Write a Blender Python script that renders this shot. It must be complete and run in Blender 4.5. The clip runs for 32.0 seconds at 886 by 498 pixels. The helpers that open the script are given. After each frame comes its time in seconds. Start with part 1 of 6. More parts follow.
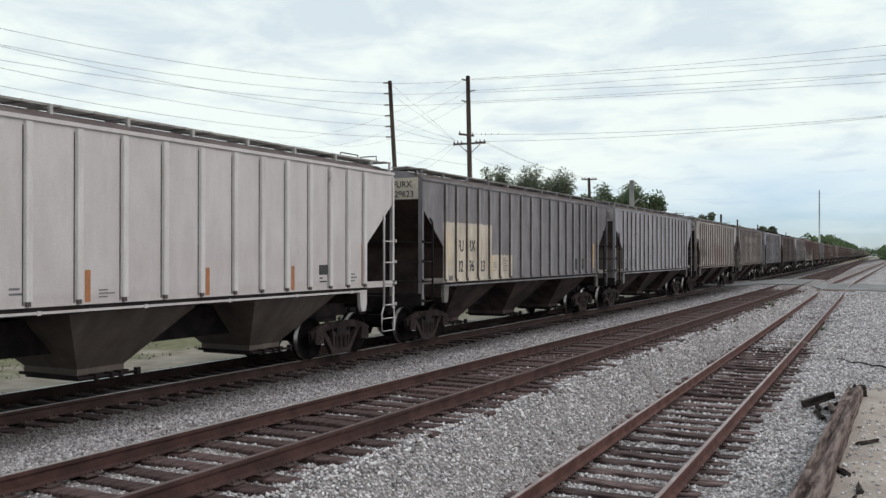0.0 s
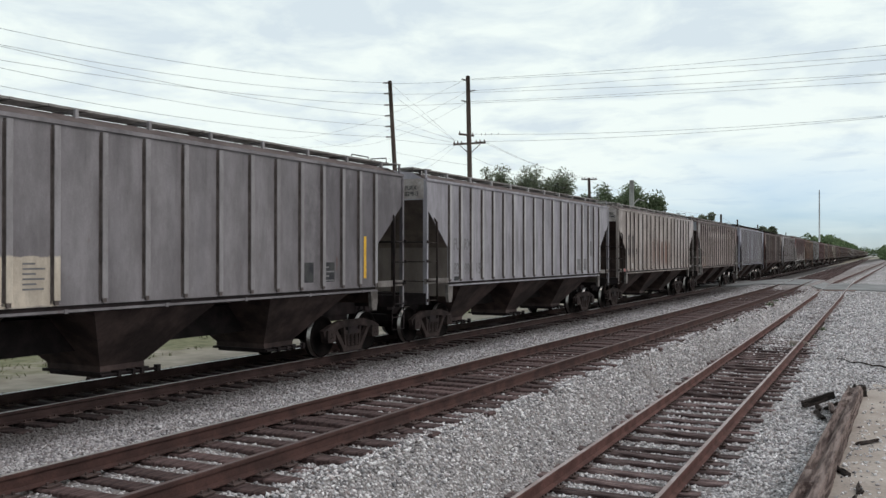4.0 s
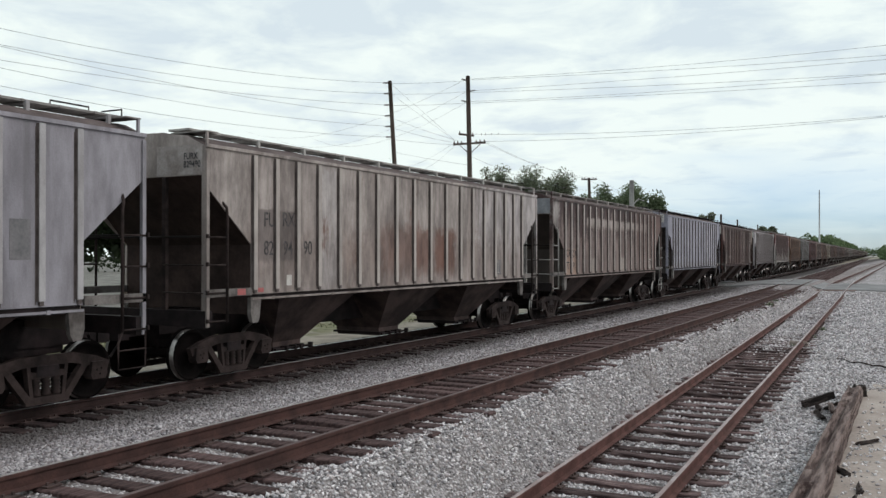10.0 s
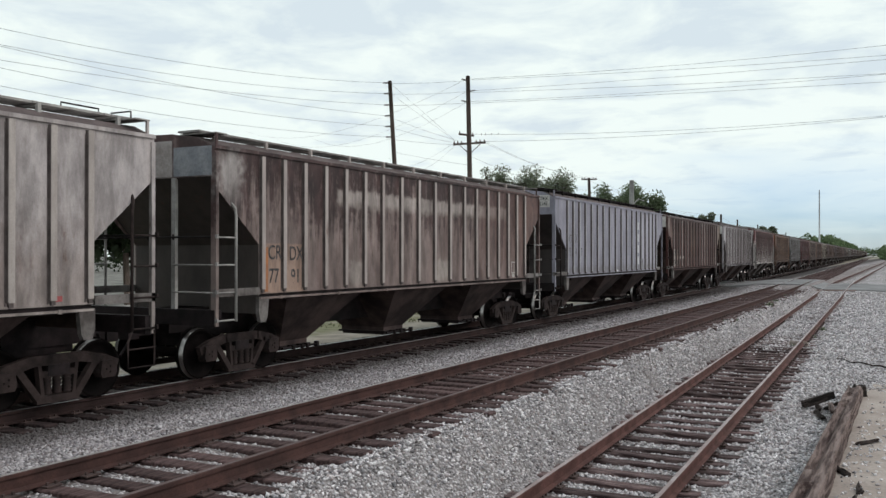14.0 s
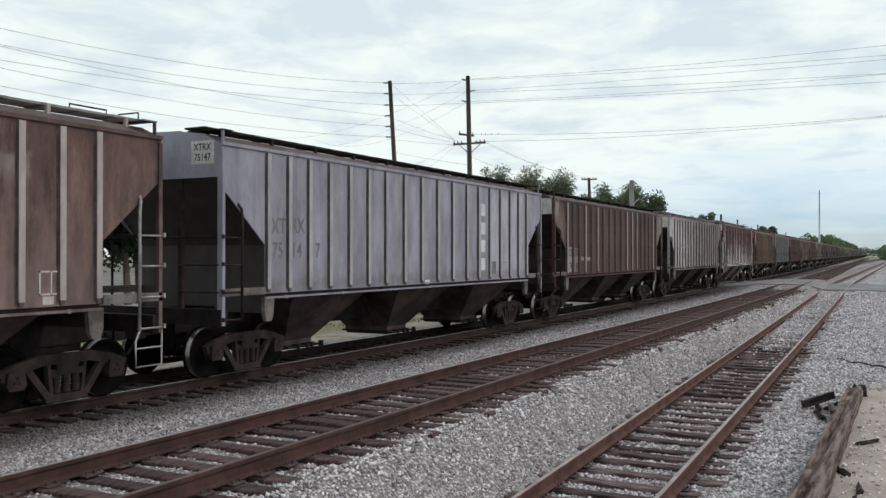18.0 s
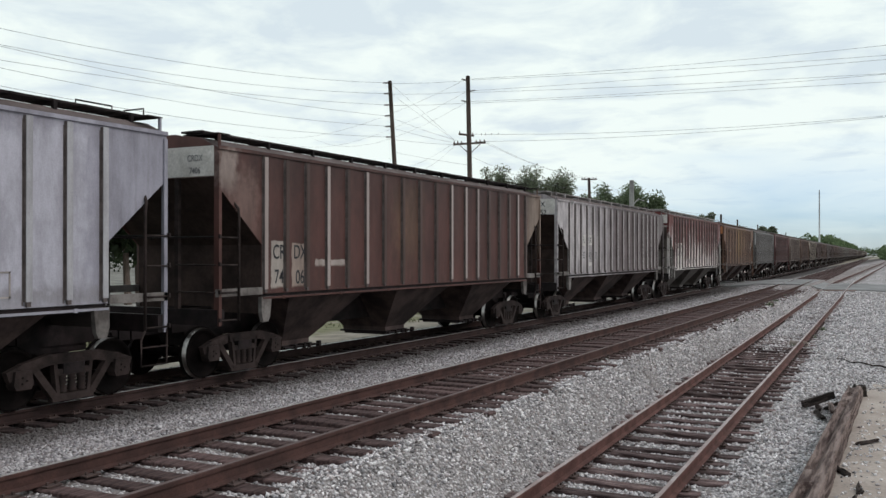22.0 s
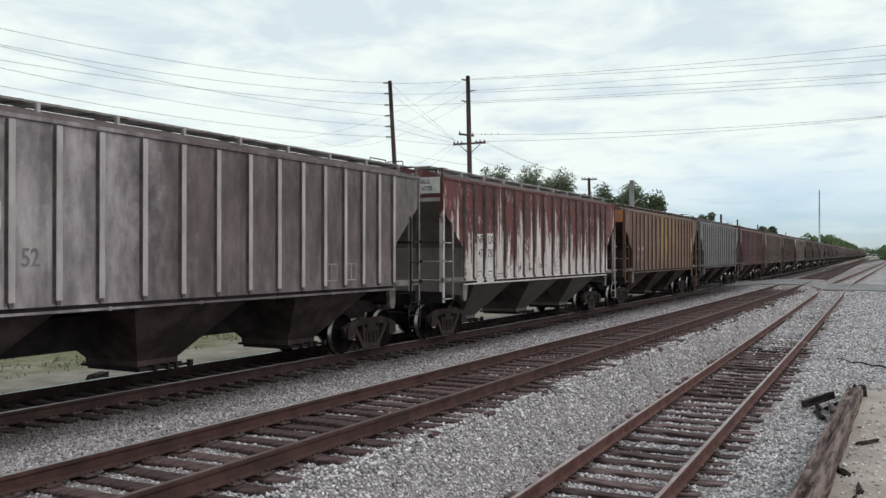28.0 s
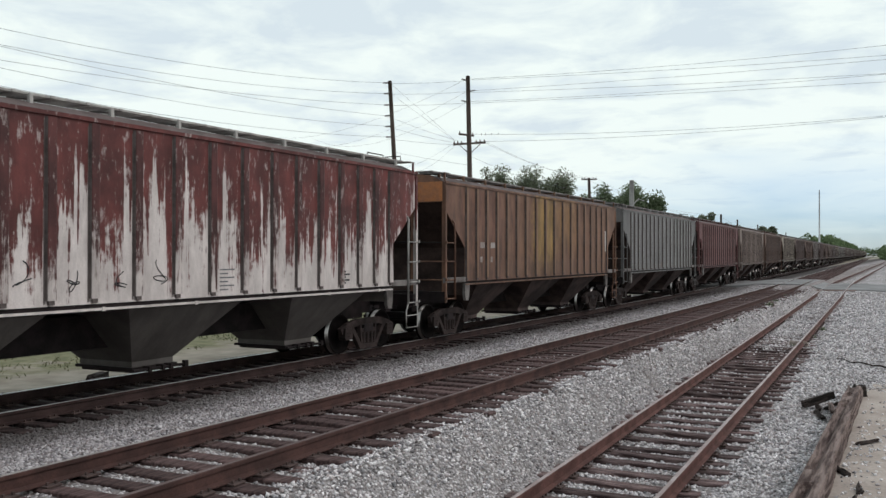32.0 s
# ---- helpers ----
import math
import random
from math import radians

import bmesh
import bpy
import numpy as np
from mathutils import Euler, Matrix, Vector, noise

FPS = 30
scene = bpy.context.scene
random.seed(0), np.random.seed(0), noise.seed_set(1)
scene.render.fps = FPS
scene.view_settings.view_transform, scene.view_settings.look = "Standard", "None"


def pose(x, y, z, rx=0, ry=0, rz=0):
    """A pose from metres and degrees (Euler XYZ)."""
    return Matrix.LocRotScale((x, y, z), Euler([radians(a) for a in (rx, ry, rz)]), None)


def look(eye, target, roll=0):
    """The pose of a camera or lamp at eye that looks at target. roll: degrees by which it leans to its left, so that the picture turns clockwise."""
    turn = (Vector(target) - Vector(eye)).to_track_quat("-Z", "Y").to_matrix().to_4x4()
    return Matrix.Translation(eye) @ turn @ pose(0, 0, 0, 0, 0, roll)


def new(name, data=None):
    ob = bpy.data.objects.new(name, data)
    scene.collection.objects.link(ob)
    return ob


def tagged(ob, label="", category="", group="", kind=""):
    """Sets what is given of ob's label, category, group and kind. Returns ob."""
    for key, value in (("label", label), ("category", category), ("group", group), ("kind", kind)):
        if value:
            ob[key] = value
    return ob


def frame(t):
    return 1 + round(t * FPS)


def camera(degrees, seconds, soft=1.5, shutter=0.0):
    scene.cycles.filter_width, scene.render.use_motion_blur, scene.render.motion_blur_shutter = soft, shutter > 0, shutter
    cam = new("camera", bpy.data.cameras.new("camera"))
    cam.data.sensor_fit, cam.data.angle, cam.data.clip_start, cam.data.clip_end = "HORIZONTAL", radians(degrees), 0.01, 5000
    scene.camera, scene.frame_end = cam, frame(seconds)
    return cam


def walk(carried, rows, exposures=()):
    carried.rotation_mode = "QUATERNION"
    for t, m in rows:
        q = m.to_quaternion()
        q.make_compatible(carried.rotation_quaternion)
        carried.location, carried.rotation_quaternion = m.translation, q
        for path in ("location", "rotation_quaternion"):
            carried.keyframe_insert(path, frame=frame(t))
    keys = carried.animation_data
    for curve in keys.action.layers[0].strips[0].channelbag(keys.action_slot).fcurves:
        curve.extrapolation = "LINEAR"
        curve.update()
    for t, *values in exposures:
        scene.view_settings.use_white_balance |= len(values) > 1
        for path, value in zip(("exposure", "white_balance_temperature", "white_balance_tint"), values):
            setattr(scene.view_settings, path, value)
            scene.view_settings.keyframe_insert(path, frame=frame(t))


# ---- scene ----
# The camera stands still on a tripod beside the yard.
YAW = radians(27.5)
EYE = Vector((0.0, 0.0, 2.25))
cam = camera(52.7, 32.0, soft=1.45)
AIM = EYE + Vector((-math.sin(YAW), math.cos(YAW), 0.0057))
walk(cam, [(0.0, look(EYE, AIM)), (32.0, look(EYE, AIM))], exposures=[(0.0, 0.0), (32.0, 0.0)])

# ---- light: a bright overcast sky, a weak and wide sun behind thin cloud ----
SUN_EL, SUN_AZ = radians(42), radians(72)


def make_world():
    world = bpy.data.worlds.new("overcast_sky")
    scene.world = world
    world.use_nodes = True
    nt = world.node_tree
    nt.nodes.clear()
    n = nt.nodes.new
    out, bg = n("ShaderNodeOutputWorld"), n("ShaderNodeBackground")
    sky = n("ShaderNodeTexSky")
    sky.sky_type, sky.sun_disc = "NISHITA", False
    sky.sun_elevation, sky.sun_rotation = SUN_EL, SUN_AZ
    sky.air_density, sky.dust_density, sky.ozone_density = 1.0, 0.4, 2.5
    skyscale = n("ShaderNodeVectorMath")
    skyscale.operation = "SCALE"
    skyscale.inputs["Scale"].default_value = 0.10
    nt.links.new(sky.outputs["Color"], skyscale.inputs[0])
    hue = n("ShaderNodeVectorMath")
    hue.operation = "MULTIPLY"
    hue.inputs[1].default_value = (0.78, 1.0, 1.42)
    nt.links.new(skyscale.outputs[0], hue.inputs[0])
    tc = n("ShaderNodeTexCoord")
    sep = n("ShaderNodeSeparateXYZ")
    nt.links.new(tc.outputs["Generated"], sep.inputs[0])
    # cloud sheet: project the direction on a plane overhead
    zup = n("ShaderNodeMath")
    zup.operation = "MAXIMUM"
    zup.inputs[1].default_value = 0.02
    nt.links.new(sep.outputs["Z"], zup.inputs[0])
    zadd = n("ShaderNodeMath")
    zadd.operation = "ADD"
    zadd.inputs[1].default_value = 0.12
    nt.links.new(zup.outputs[0], zadd.inputs[0])
    px, py = n("ShaderNodeMath"), n("ShaderNodeMath")
    px.operation = py.operation = "DIVIDE"
    nt.links.new(sep.outputs["X"], px.inputs[0])
    nt.links.new(sep.outputs["Y"], py.inputs[0])
    nt.links.new(zadd.outputs[0], px.inputs[1])
    nt.links.new(zadd.outputs[0], py.inputs[1])
    comb = n("ShaderNodeCombineXYZ")
    nt.links.new(px.outputs[0], comb.inputs[0])
    nt.links.new(py.outputs[0], comb.inputs[1])
    big, small = n("ShaderNodeTexNoise"), n("ShaderNodeTexNoise")
    big.inputs["Scale"].default_value, big.inputs["Detail"].default_value = 0.55, 5.0
    big.inputs["Distortion"].default_value = 0.4
    small.inputs["Scale"].default_value, small.inputs["Detail"].default_value = 2.6, 7.0
    small.inputs["Roughness"].default_value, small.inputs["Distortion"].default_value = 0.58, 0.3
    nt.links.new(comb.outputs[0], big.inputs["Vector"])
    nt.links.new(comb.outputs[0], small.inputs["Vector"])
    # the cloud thins out low down along the line, to the north
    north, high, noisy = n("ShaderNodeMath"), n("ShaderNodeMath"), n("ShaderNodeMath")
    north.operation = high.operation = noisy.operation = "MULTIPLY_ADD"
    north.inputs[1].default_value, north.inputs[2].default_value = -1.3, 1.3
    nt.links.new(sep.outputs["Y"], north.inputs[0])
    high.inputs[1].default_value = 4.2
    nt.links.new(zup.outputs[0], high.inputs[0])
    nt.links.new(north.outputs[0], high.inputs[2])
    noisy.inputs[1].default_value = 0.75
    nt.links.new(big.outputs["Fac"], noisy.inputs[0])
    nt.links.new(high.outputs[0], noisy.inputs[2])
    cover = n("ShaderNodeValToRGB")
    cover.color_ramp.elements[0].position, cover.color_ramp.elements[1].position = 0.44, 0.86
    cover.color_ramp.elements[0].color = (0.12, 0.12, 0.12, 1)
    cover.color_ramp.elements[1].color = (1, 1, 1, 1)
    nt.links.new(noisy.outputs[0], cover.inputs["Fac"])
    tone = n("ShaderNodeValToRGB")
    tone.color_ramp.elements[0].position, tone.color_ramp.elements[1].position = 0.34, 0.56
    tone.color_ramp.elements[0].color = (0.69, 0.79, 0.85, 1)
    tone.color_ramp.elements[1].color = (0.895, 0.985, 0.96, 1)
    # lower clouds are thinner and whiter
    low, pale = n("ShaderNodeMath"), n("ShaderNodeMath")
    low.operation, pale.operation = "MULTIPLY_ADD", "ADD"
    low.inputs[1].default_value, low.inputs[2].default_value = -1.0, 0.17
    nt.links.new(zup.outputs[0], low.inputs[0])
    nt.links.new(small.outputs["Fac"], pale.inputs[0])
    least = n("ShaderNodeMath")
    least.operation = "MAXIMUM"
    least.inputs[1].default_value = -0.10
    nt.links.new(low.outputs[0], least.inputs[0])
    nt.links.new(least.outputs[0], pale.inputs[1])
    pale.use_clamp = True
    nt.links.new(pale.outputs[0], tone.inputs["Fac"])
    mix = n("ShaderNodeMixRGB")
    nt.links.new(cover.outputs["Color"], mix.inputs["Fac"])
    nt.links.new(hue.outputs[0], mix.inputs["Color1"])
    nt.links.new(tone.outputs["Color"], mix.inputs["Color2"])
    nt.links.new(mix.outputs[0], bg.inputs["Color"])
    bg.inputs["Strength"].default_value = 1.0
    nt.links.new(bg.outputs[0], out.inputs["Surface"])


make_world()
sun = new("sun", bpy.data.lights.new("sun", "SUN"))
sun.data.energy, sun.data.angle, sun.data.color = 1.0, radians(20), (1.0, 0.90, 0.87)
sun_from = Vector((math.sin(SUN_AZ) * math.cos(SUN_EL), math.cos(SUN_AZ) * math.cos(SUN_EL), math.sin(SUN_EL)))
sun.matrix_world = look(sun_from * 100, (0, 0, 0))

# ---- materials ----


def shader(name, rough=0.8, metal=0.0, gloss=0.2):
    m = bpy.data.materials.new(name)
    m.use_nodes = True
    b = m.node_tree.nodes["Principled BSDF"]
    b.inputs["Roughness"].default_value, b.inputs["Metallic"].default_value = rough, metal
    b.inputs["Specular IOR Level"].default_value = 0.5 if metal else gloss
    return m, m.node_tree, b


def noise_node(nt, vec, scale, detail=4.0, stretch=None, rough=0.55):
    if stretch:
        mp = nt.nodes.new("ShaderNodeMapping")
        mp.inputs["Scale"].default_value = stretch
        nt.links.new(vec, mp.inputs["Vector"])
        vec = mp.outputs["Vector"]
    t = nt.nodes.new("ShaderNodeTexNoise")
    t.inputs["Scale"].default_value, t.inputs["Detail"].default_value, t.inputs["Roughness"].default_value = scale, detail, rough
    nt.links.new(vec, t.inputs["Vector"])
    return t.outputs["Fac"]


def math_node(nt, op, a, b=0.0):
    t = nt.nodes.new("ShaderNodeMath")
    t.operation = op
    for k, v in enumerate((a, b)):
        if isinstance(v, (int, float)):
            t.inputs[k].default_value = v
        else:
            nt.links.new(v, t.inputs[k])
    return t.outputs[0]


def ramp_node(nt, fac, lo, hi):
    t = nt.nodes.new("ShaderNodeMapRange")
    t.interpolation_type = "SMOOTHSTEP"
    t.inputs["From Min"].default_value, t.inputs["From Max"].default_value = lo, hi
    nt.links.new(fac, t.inputs["Value"])
    return t.outputs["Result"]


def mix_node(nt, fac, a, b, mode="MIX"):
    t = nt.nodes.new("ShaderNodeMixRGB")
    t.blend_type = mode
    for k, v in enumerate((fac, a, b)):
        if isinstance(v, (int, float)):
            t.inputs[k].default_value = v
        elif isinstance(v, tuple):
            t.inputs[k].default_value = (*v, 1)
        else:
            nt.links.new(v, t.inputs[k])
    return t.outputs[0]


def bump_node(nt, b, height, strength, dist=0.02):
    t = nt.nodes.new("ShaderNodeBump")
    t.inputs["Strength"].default_value, t.inputs["Distance"].default_value = strength, dist
    nt.links.new(height, t.inputs["Height"])
    nt.links.new(t.outputs["Normal"], b.inputs["Normal"])


def object_coords(nt, ob=None):
    tc = nt.nodes.new("ShaderNodeTexCoord")
    tc.object = ob
    return tc.outputs["Object"]


def plain(name, c1, c2, rough=0.8, metal=0.0, scale=6.0, fine=60.0, bump=0.2, stretch=None, spread=0.0, gloss=0.2):
    """A worn surface: two tones at a large and a small scale, with fine relief."""
    m, nt, b = shader(name, rough, metal, gloss)
    co = object_coords(nt)
    f1 = ramp_node(nt, noise_node(nt, co, scale, 5.0, stretch), 0.35, 0.65)
    col = mix_node(nt, f1, c1, c2)
    f2 = noise_node(nt, co, fine, 3.0, stretch)
    g = math_node(nt, "ADD", math_node(nt, "MULTIPLY", f2, 0.7), 0.65)
    col = mix_node(nt, 1.0, col, mix_node(nt, 1.0, (1, 1, 1), g, "MULTIPLY"), "MULTIPLY")
    if spread:
        info = nt.nodes.new("ShaderNodeObjectInfo")
        k = math_node(nt, "ADD", math_node(nt, "MULTIPLY", info.outputs["Random"], spread), 1.0 - spread / 2)
        col = mix_node(nt, 1.0, col, mix_node(nt, 1.0, (1, 1, 1), k, "MULTIPLY"), "MULTIPLY")
    nt.links.new(col, b.inputs["Base Color"])
    if bump:
        bump_node(nt, b, f2, bump)
    return m


M = {}
M["rail_side"] = plain("rusty_rail_steel", (0.047, 0.0255, 0.0225), (0.080, 0.041, 0.0355), 0.85, 0.0, 3.0, 40.0)
M["rail_red"] = plain("red_rusty_rail_steel", (0.078, 0.036, 0.031), (0.13, 0.063, 0.054), 0.8, 0.0, 3.0, 40.0)
M["rail_dark"] = plain("dark_brown_rail_steel", (0.02756, 0.01615, 0.01496), (0.04876, 0.0285, 0.02605), 0.85, 0.0, 3.0, 40.0)
M["tie_dark"] = plain("blackish_tie_wood", (0.01696, 0.0114, 0.01158), (0.0477, 0.0323, 0.03088), 0.92, 0.0, 2.5, 22.0, 0.5, (8, 1, 8), 0.6)
M["rail_brown"] = plain("brown_rail_head", (0.0874, 0.06126, 0.05765), (0.1388, 0.1018, 0.09641), 0.6, 0.0, 2.0, 30.0, 0.1)
M["rail_head"] = plain("polished_rail_head", (0.80, 0.79, 0.79), (0.68, 0.67, 0.67), 0.55, 1.0, 5.0, 40.0, 0.02)
M["rail_dull"] = plain("dull_brown_rail_head", (0.27, 0.20, 0.19), (0.38, 0.31, 0.30), 0.5, 0.3, 2.0, 30.0, 0.1)
M["rail_shine"] = plain("worn_rail_head", (0.46, 0.43, 0.42), (0.36, 0.33, 0.32), 0.5, 0.7, 5.0, 40.0, 0.02)
M["tie"] = plain("weathered_dark_tie_wood", (0.047, 0.0285, 0.0275), (0.125, 0.080, 0.076), 0.92, 0.0, 2.5, 22.0, 0.5, (8, 1, 8), 0.6)
M["tie_spur"] = plain("old_grey_tie_wood", (0.043, 0.026, 0.0255), (0.19, 0.132, 0.127), 0.92, 0.0, 2.5, 22.0, 0.6, (1, 8, 8), 0.9)
M["plate"] = plain("rusty_tie_plate", (0.050, 0.035, 0.032), (0.085, 0.058, 0.053), 0.9, 0.0, 8.0, 60.0)
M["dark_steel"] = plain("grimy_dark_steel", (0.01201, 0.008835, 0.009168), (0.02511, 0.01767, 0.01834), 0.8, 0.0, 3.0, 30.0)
M["truck_steel"] = plain("dusty_brown_cast_steel", (0.019, 0.0135, 0.0128), (0.044, 0.031, 0.029), 0.9, 0.0, 4.0, 30.0)
M["wheel_rim"] = plain("worn_wheel_tread", (0.30, 0.28, 0.27), (0.20, 0.19, 0.18), 0.3, 1.0, 6.0, 40.0, 0.05)
M["timber"] = plain("rotten_grey_timber", (0.062, 0.040, 0.036), (0.27, 0.205, 0.185), 0.95, 0.0, 1.8, 16.0, 1.0, (9, 0.6, 9))
M["timber_dark"] = plain("black_rotten_wood", (0.02, 0.016, 0.015), (0.06, 0.045, 0.04), 0.95, 0.0, 3.0, 16.0, 0.8, (6, 0.8, 6))
M["slab"] = plain("sandy_concrete_slab", (0.3132, 0.2597, 0.2279), (0.4104, 0.3498, 0.3127), 0.95, 0.0, 0.7, 18.0, 0.3)
M["pole"] = plain("creosoted_pole_wood", (0.055, 0.040, 0.034), (0.10, 0.075, 0.065), 0.9, 0.0, 2.0, 18.0, 0.4, (5, 5, 0.5))
M["concrete_pole"] = plain("pale_concrete_pole", (0.34, 0.33, 0.325), (0.46, 0.45, 0.44), 0.9, 0.0, 1.0, 12.0, 0.2)
M["wire"] = plain("dull_wire", (0.16, 0.17, 0.19), (0.22, 0.23, 0.25), 0.6, 0.0, 1.0, 10.0, 0.0)
M["porcelain"] = plain("brown_glazed_insulator", (0.12, 0.10, 0.10), (0.2, 0.18, 0.17), 0.3, 0.0, 4.0, 40.0, 0.0)
M["steel_grey"] = plain("galvanised_steel", (0.42, 0.43, 0.44), (0.52, 0.53, 0.54), 0.5, 0.4, 2.0, 20.0, 0.05)
M["bark"] = plain("grey_brown_bark", (0.075, 0.058, 0.046), (0.13, 0.10, 0.085), 0.95, 0.0, 2.0, 14.0, 0.7, (4, 4, 0.6))
M["asphalt"] = plain("worn_grey_asphalt", (0.17, 0.165, 0.165), (0.25, 0.245, 0.245), 0.95, 0.0, 0.4, 25.0, 0.3)
M["plank"] = plain("crossing_planks", (0.13, 0.085, 0.075), (0.2, 0.14, 0.125), 0.9, 0.0, 2.0, 20.0, 0.4, (6, 1, 6))


def leaf_material(name, c1, c2):
    m, nt, b = shader(name, 0.7)
    geo = nt.nodes.new("ShaderNodeNewGeometry")
    col = mix_node(nt, geo.outputs["Random Per Island"], c1, c2)
    nt.links.new(col, b.inputs["Base Color"])
    # thin leaves let some light through
    glow, both = nt.nodes.new("ShaderNodeBsdfTranslucent"), nt.nodes.new("ShaderNodeMixShader")
    nt.links.new(col, glow.inputs["Color"])
    both.inputs["Fac"].default_value = 0.4
    nt.links.new(b.outputs[0], both.inputs[1])
    nt.links.new(glow.outputs[0], both.inputs[2])
    nt.links.new(both.outputs[0], nt.nodes["Material Output"].inputs["Surface"])
    return m


M["leaf"] = leaf_material("oak_leaf", (0.075, 0.092, 0.058), (0.215, 0.24, 0.165))
M["leaf_far"] = leaf_material("far_wood_leaf", (0.075, 0.115, 0.055), (0.165, 0.215, 0.11))
M["leaf_hedge"] = leaf_material("hedge_leaf", (0.014, 0.022, 0.010), (0.040, 0.055, 0.026))
M["leaf_green"] = leaf_material("dense_tree_leaf", (0.066, 0.094, 0.052), (0.18, 0.22, 0.13))
M["grass"] = leaf_material("grass_blade", (0.075, 0.078, 0.038), (0.135, 0.128, 0.072))


def stone_material():
    m, nt, b = shader("ballast_stone", 0.9)
    geo = nt.nodes.new("ShaderNodeNewGeometry")
    r = geo.outputs["Random Per Island"]
    col = mix_node(nt, r, (0.155, 0.143, 0.147), (0.90, 0.845, 0.855))
    pale = ramp_node(nt, math_node(nt, "FRACT", math_node(nt, "MULTIPLY", r, 29.0)), 0.80, 0.95)
    col = mix_node(nt, math_node(nt, "MULTIPLY", pale, 0.7), col, (0.84, 0.80, 0.805))
    brown = ramp_node(nt, math_node(nt, "FRACT", math_node(nt, "MULTIPLY", r, 17.0)), 0.70, 0.95)
    col = mix_node(nt, math_node(nt, "MULTIPLY", brown, 0.6), col, (0.27, 0.20, 0.18))
    slate = ramp_node(nt, math_node(nt, "FRACT", math_node(nt, "MULTIPLY", r, 41.0)), 0.78, 0.95)
    col = mix_node(nt, math_node(nt, "MULTIPLY", slate, 0.6), col, (0.15, 0.15, 0.17))
    co = object_coords(nt)
    stain = ramp_node(nt, noise_node(nt, co, 0.7, 4.0), 0.45, 0.75)
    col = mix_node(nt, math_node(nt, "MULTIPLY", stain, 0.25), col, (0.19, 0.16, 0.145))
    sep = nt.nodes.new("ShaderNodeSeparateXYZ")
    nt.links.new(co, sep.inputs[0])
    bed = math_node(nt, "ABSOLUTE", math_node(nt, "ADD", math_node(nt, "ADD", sep.outputs["X"], math_node(nt, "MULTIPLY", noise_node(nt, co, 1.7, 4.0), 0.8)), 6.28))
    col = mix_node(nt, math_node(nt, "MULTIPLY", ramp_node(nt, bed, 1.5, 0.8), 0.22), col, (0.15, 0.115, 0.105))
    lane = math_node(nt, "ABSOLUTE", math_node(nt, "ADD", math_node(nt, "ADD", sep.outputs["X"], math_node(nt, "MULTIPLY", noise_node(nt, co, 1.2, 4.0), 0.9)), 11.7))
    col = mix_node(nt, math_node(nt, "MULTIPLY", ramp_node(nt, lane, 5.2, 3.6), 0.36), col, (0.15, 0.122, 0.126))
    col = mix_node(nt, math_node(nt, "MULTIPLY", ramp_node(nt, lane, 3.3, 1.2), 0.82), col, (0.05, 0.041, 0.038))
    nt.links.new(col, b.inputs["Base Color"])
    bump_node(nt, b, noise_node(nt, co, 90.0, 2.0), 0.4, 0.01)
    return m


M["stone"] = stone_material()


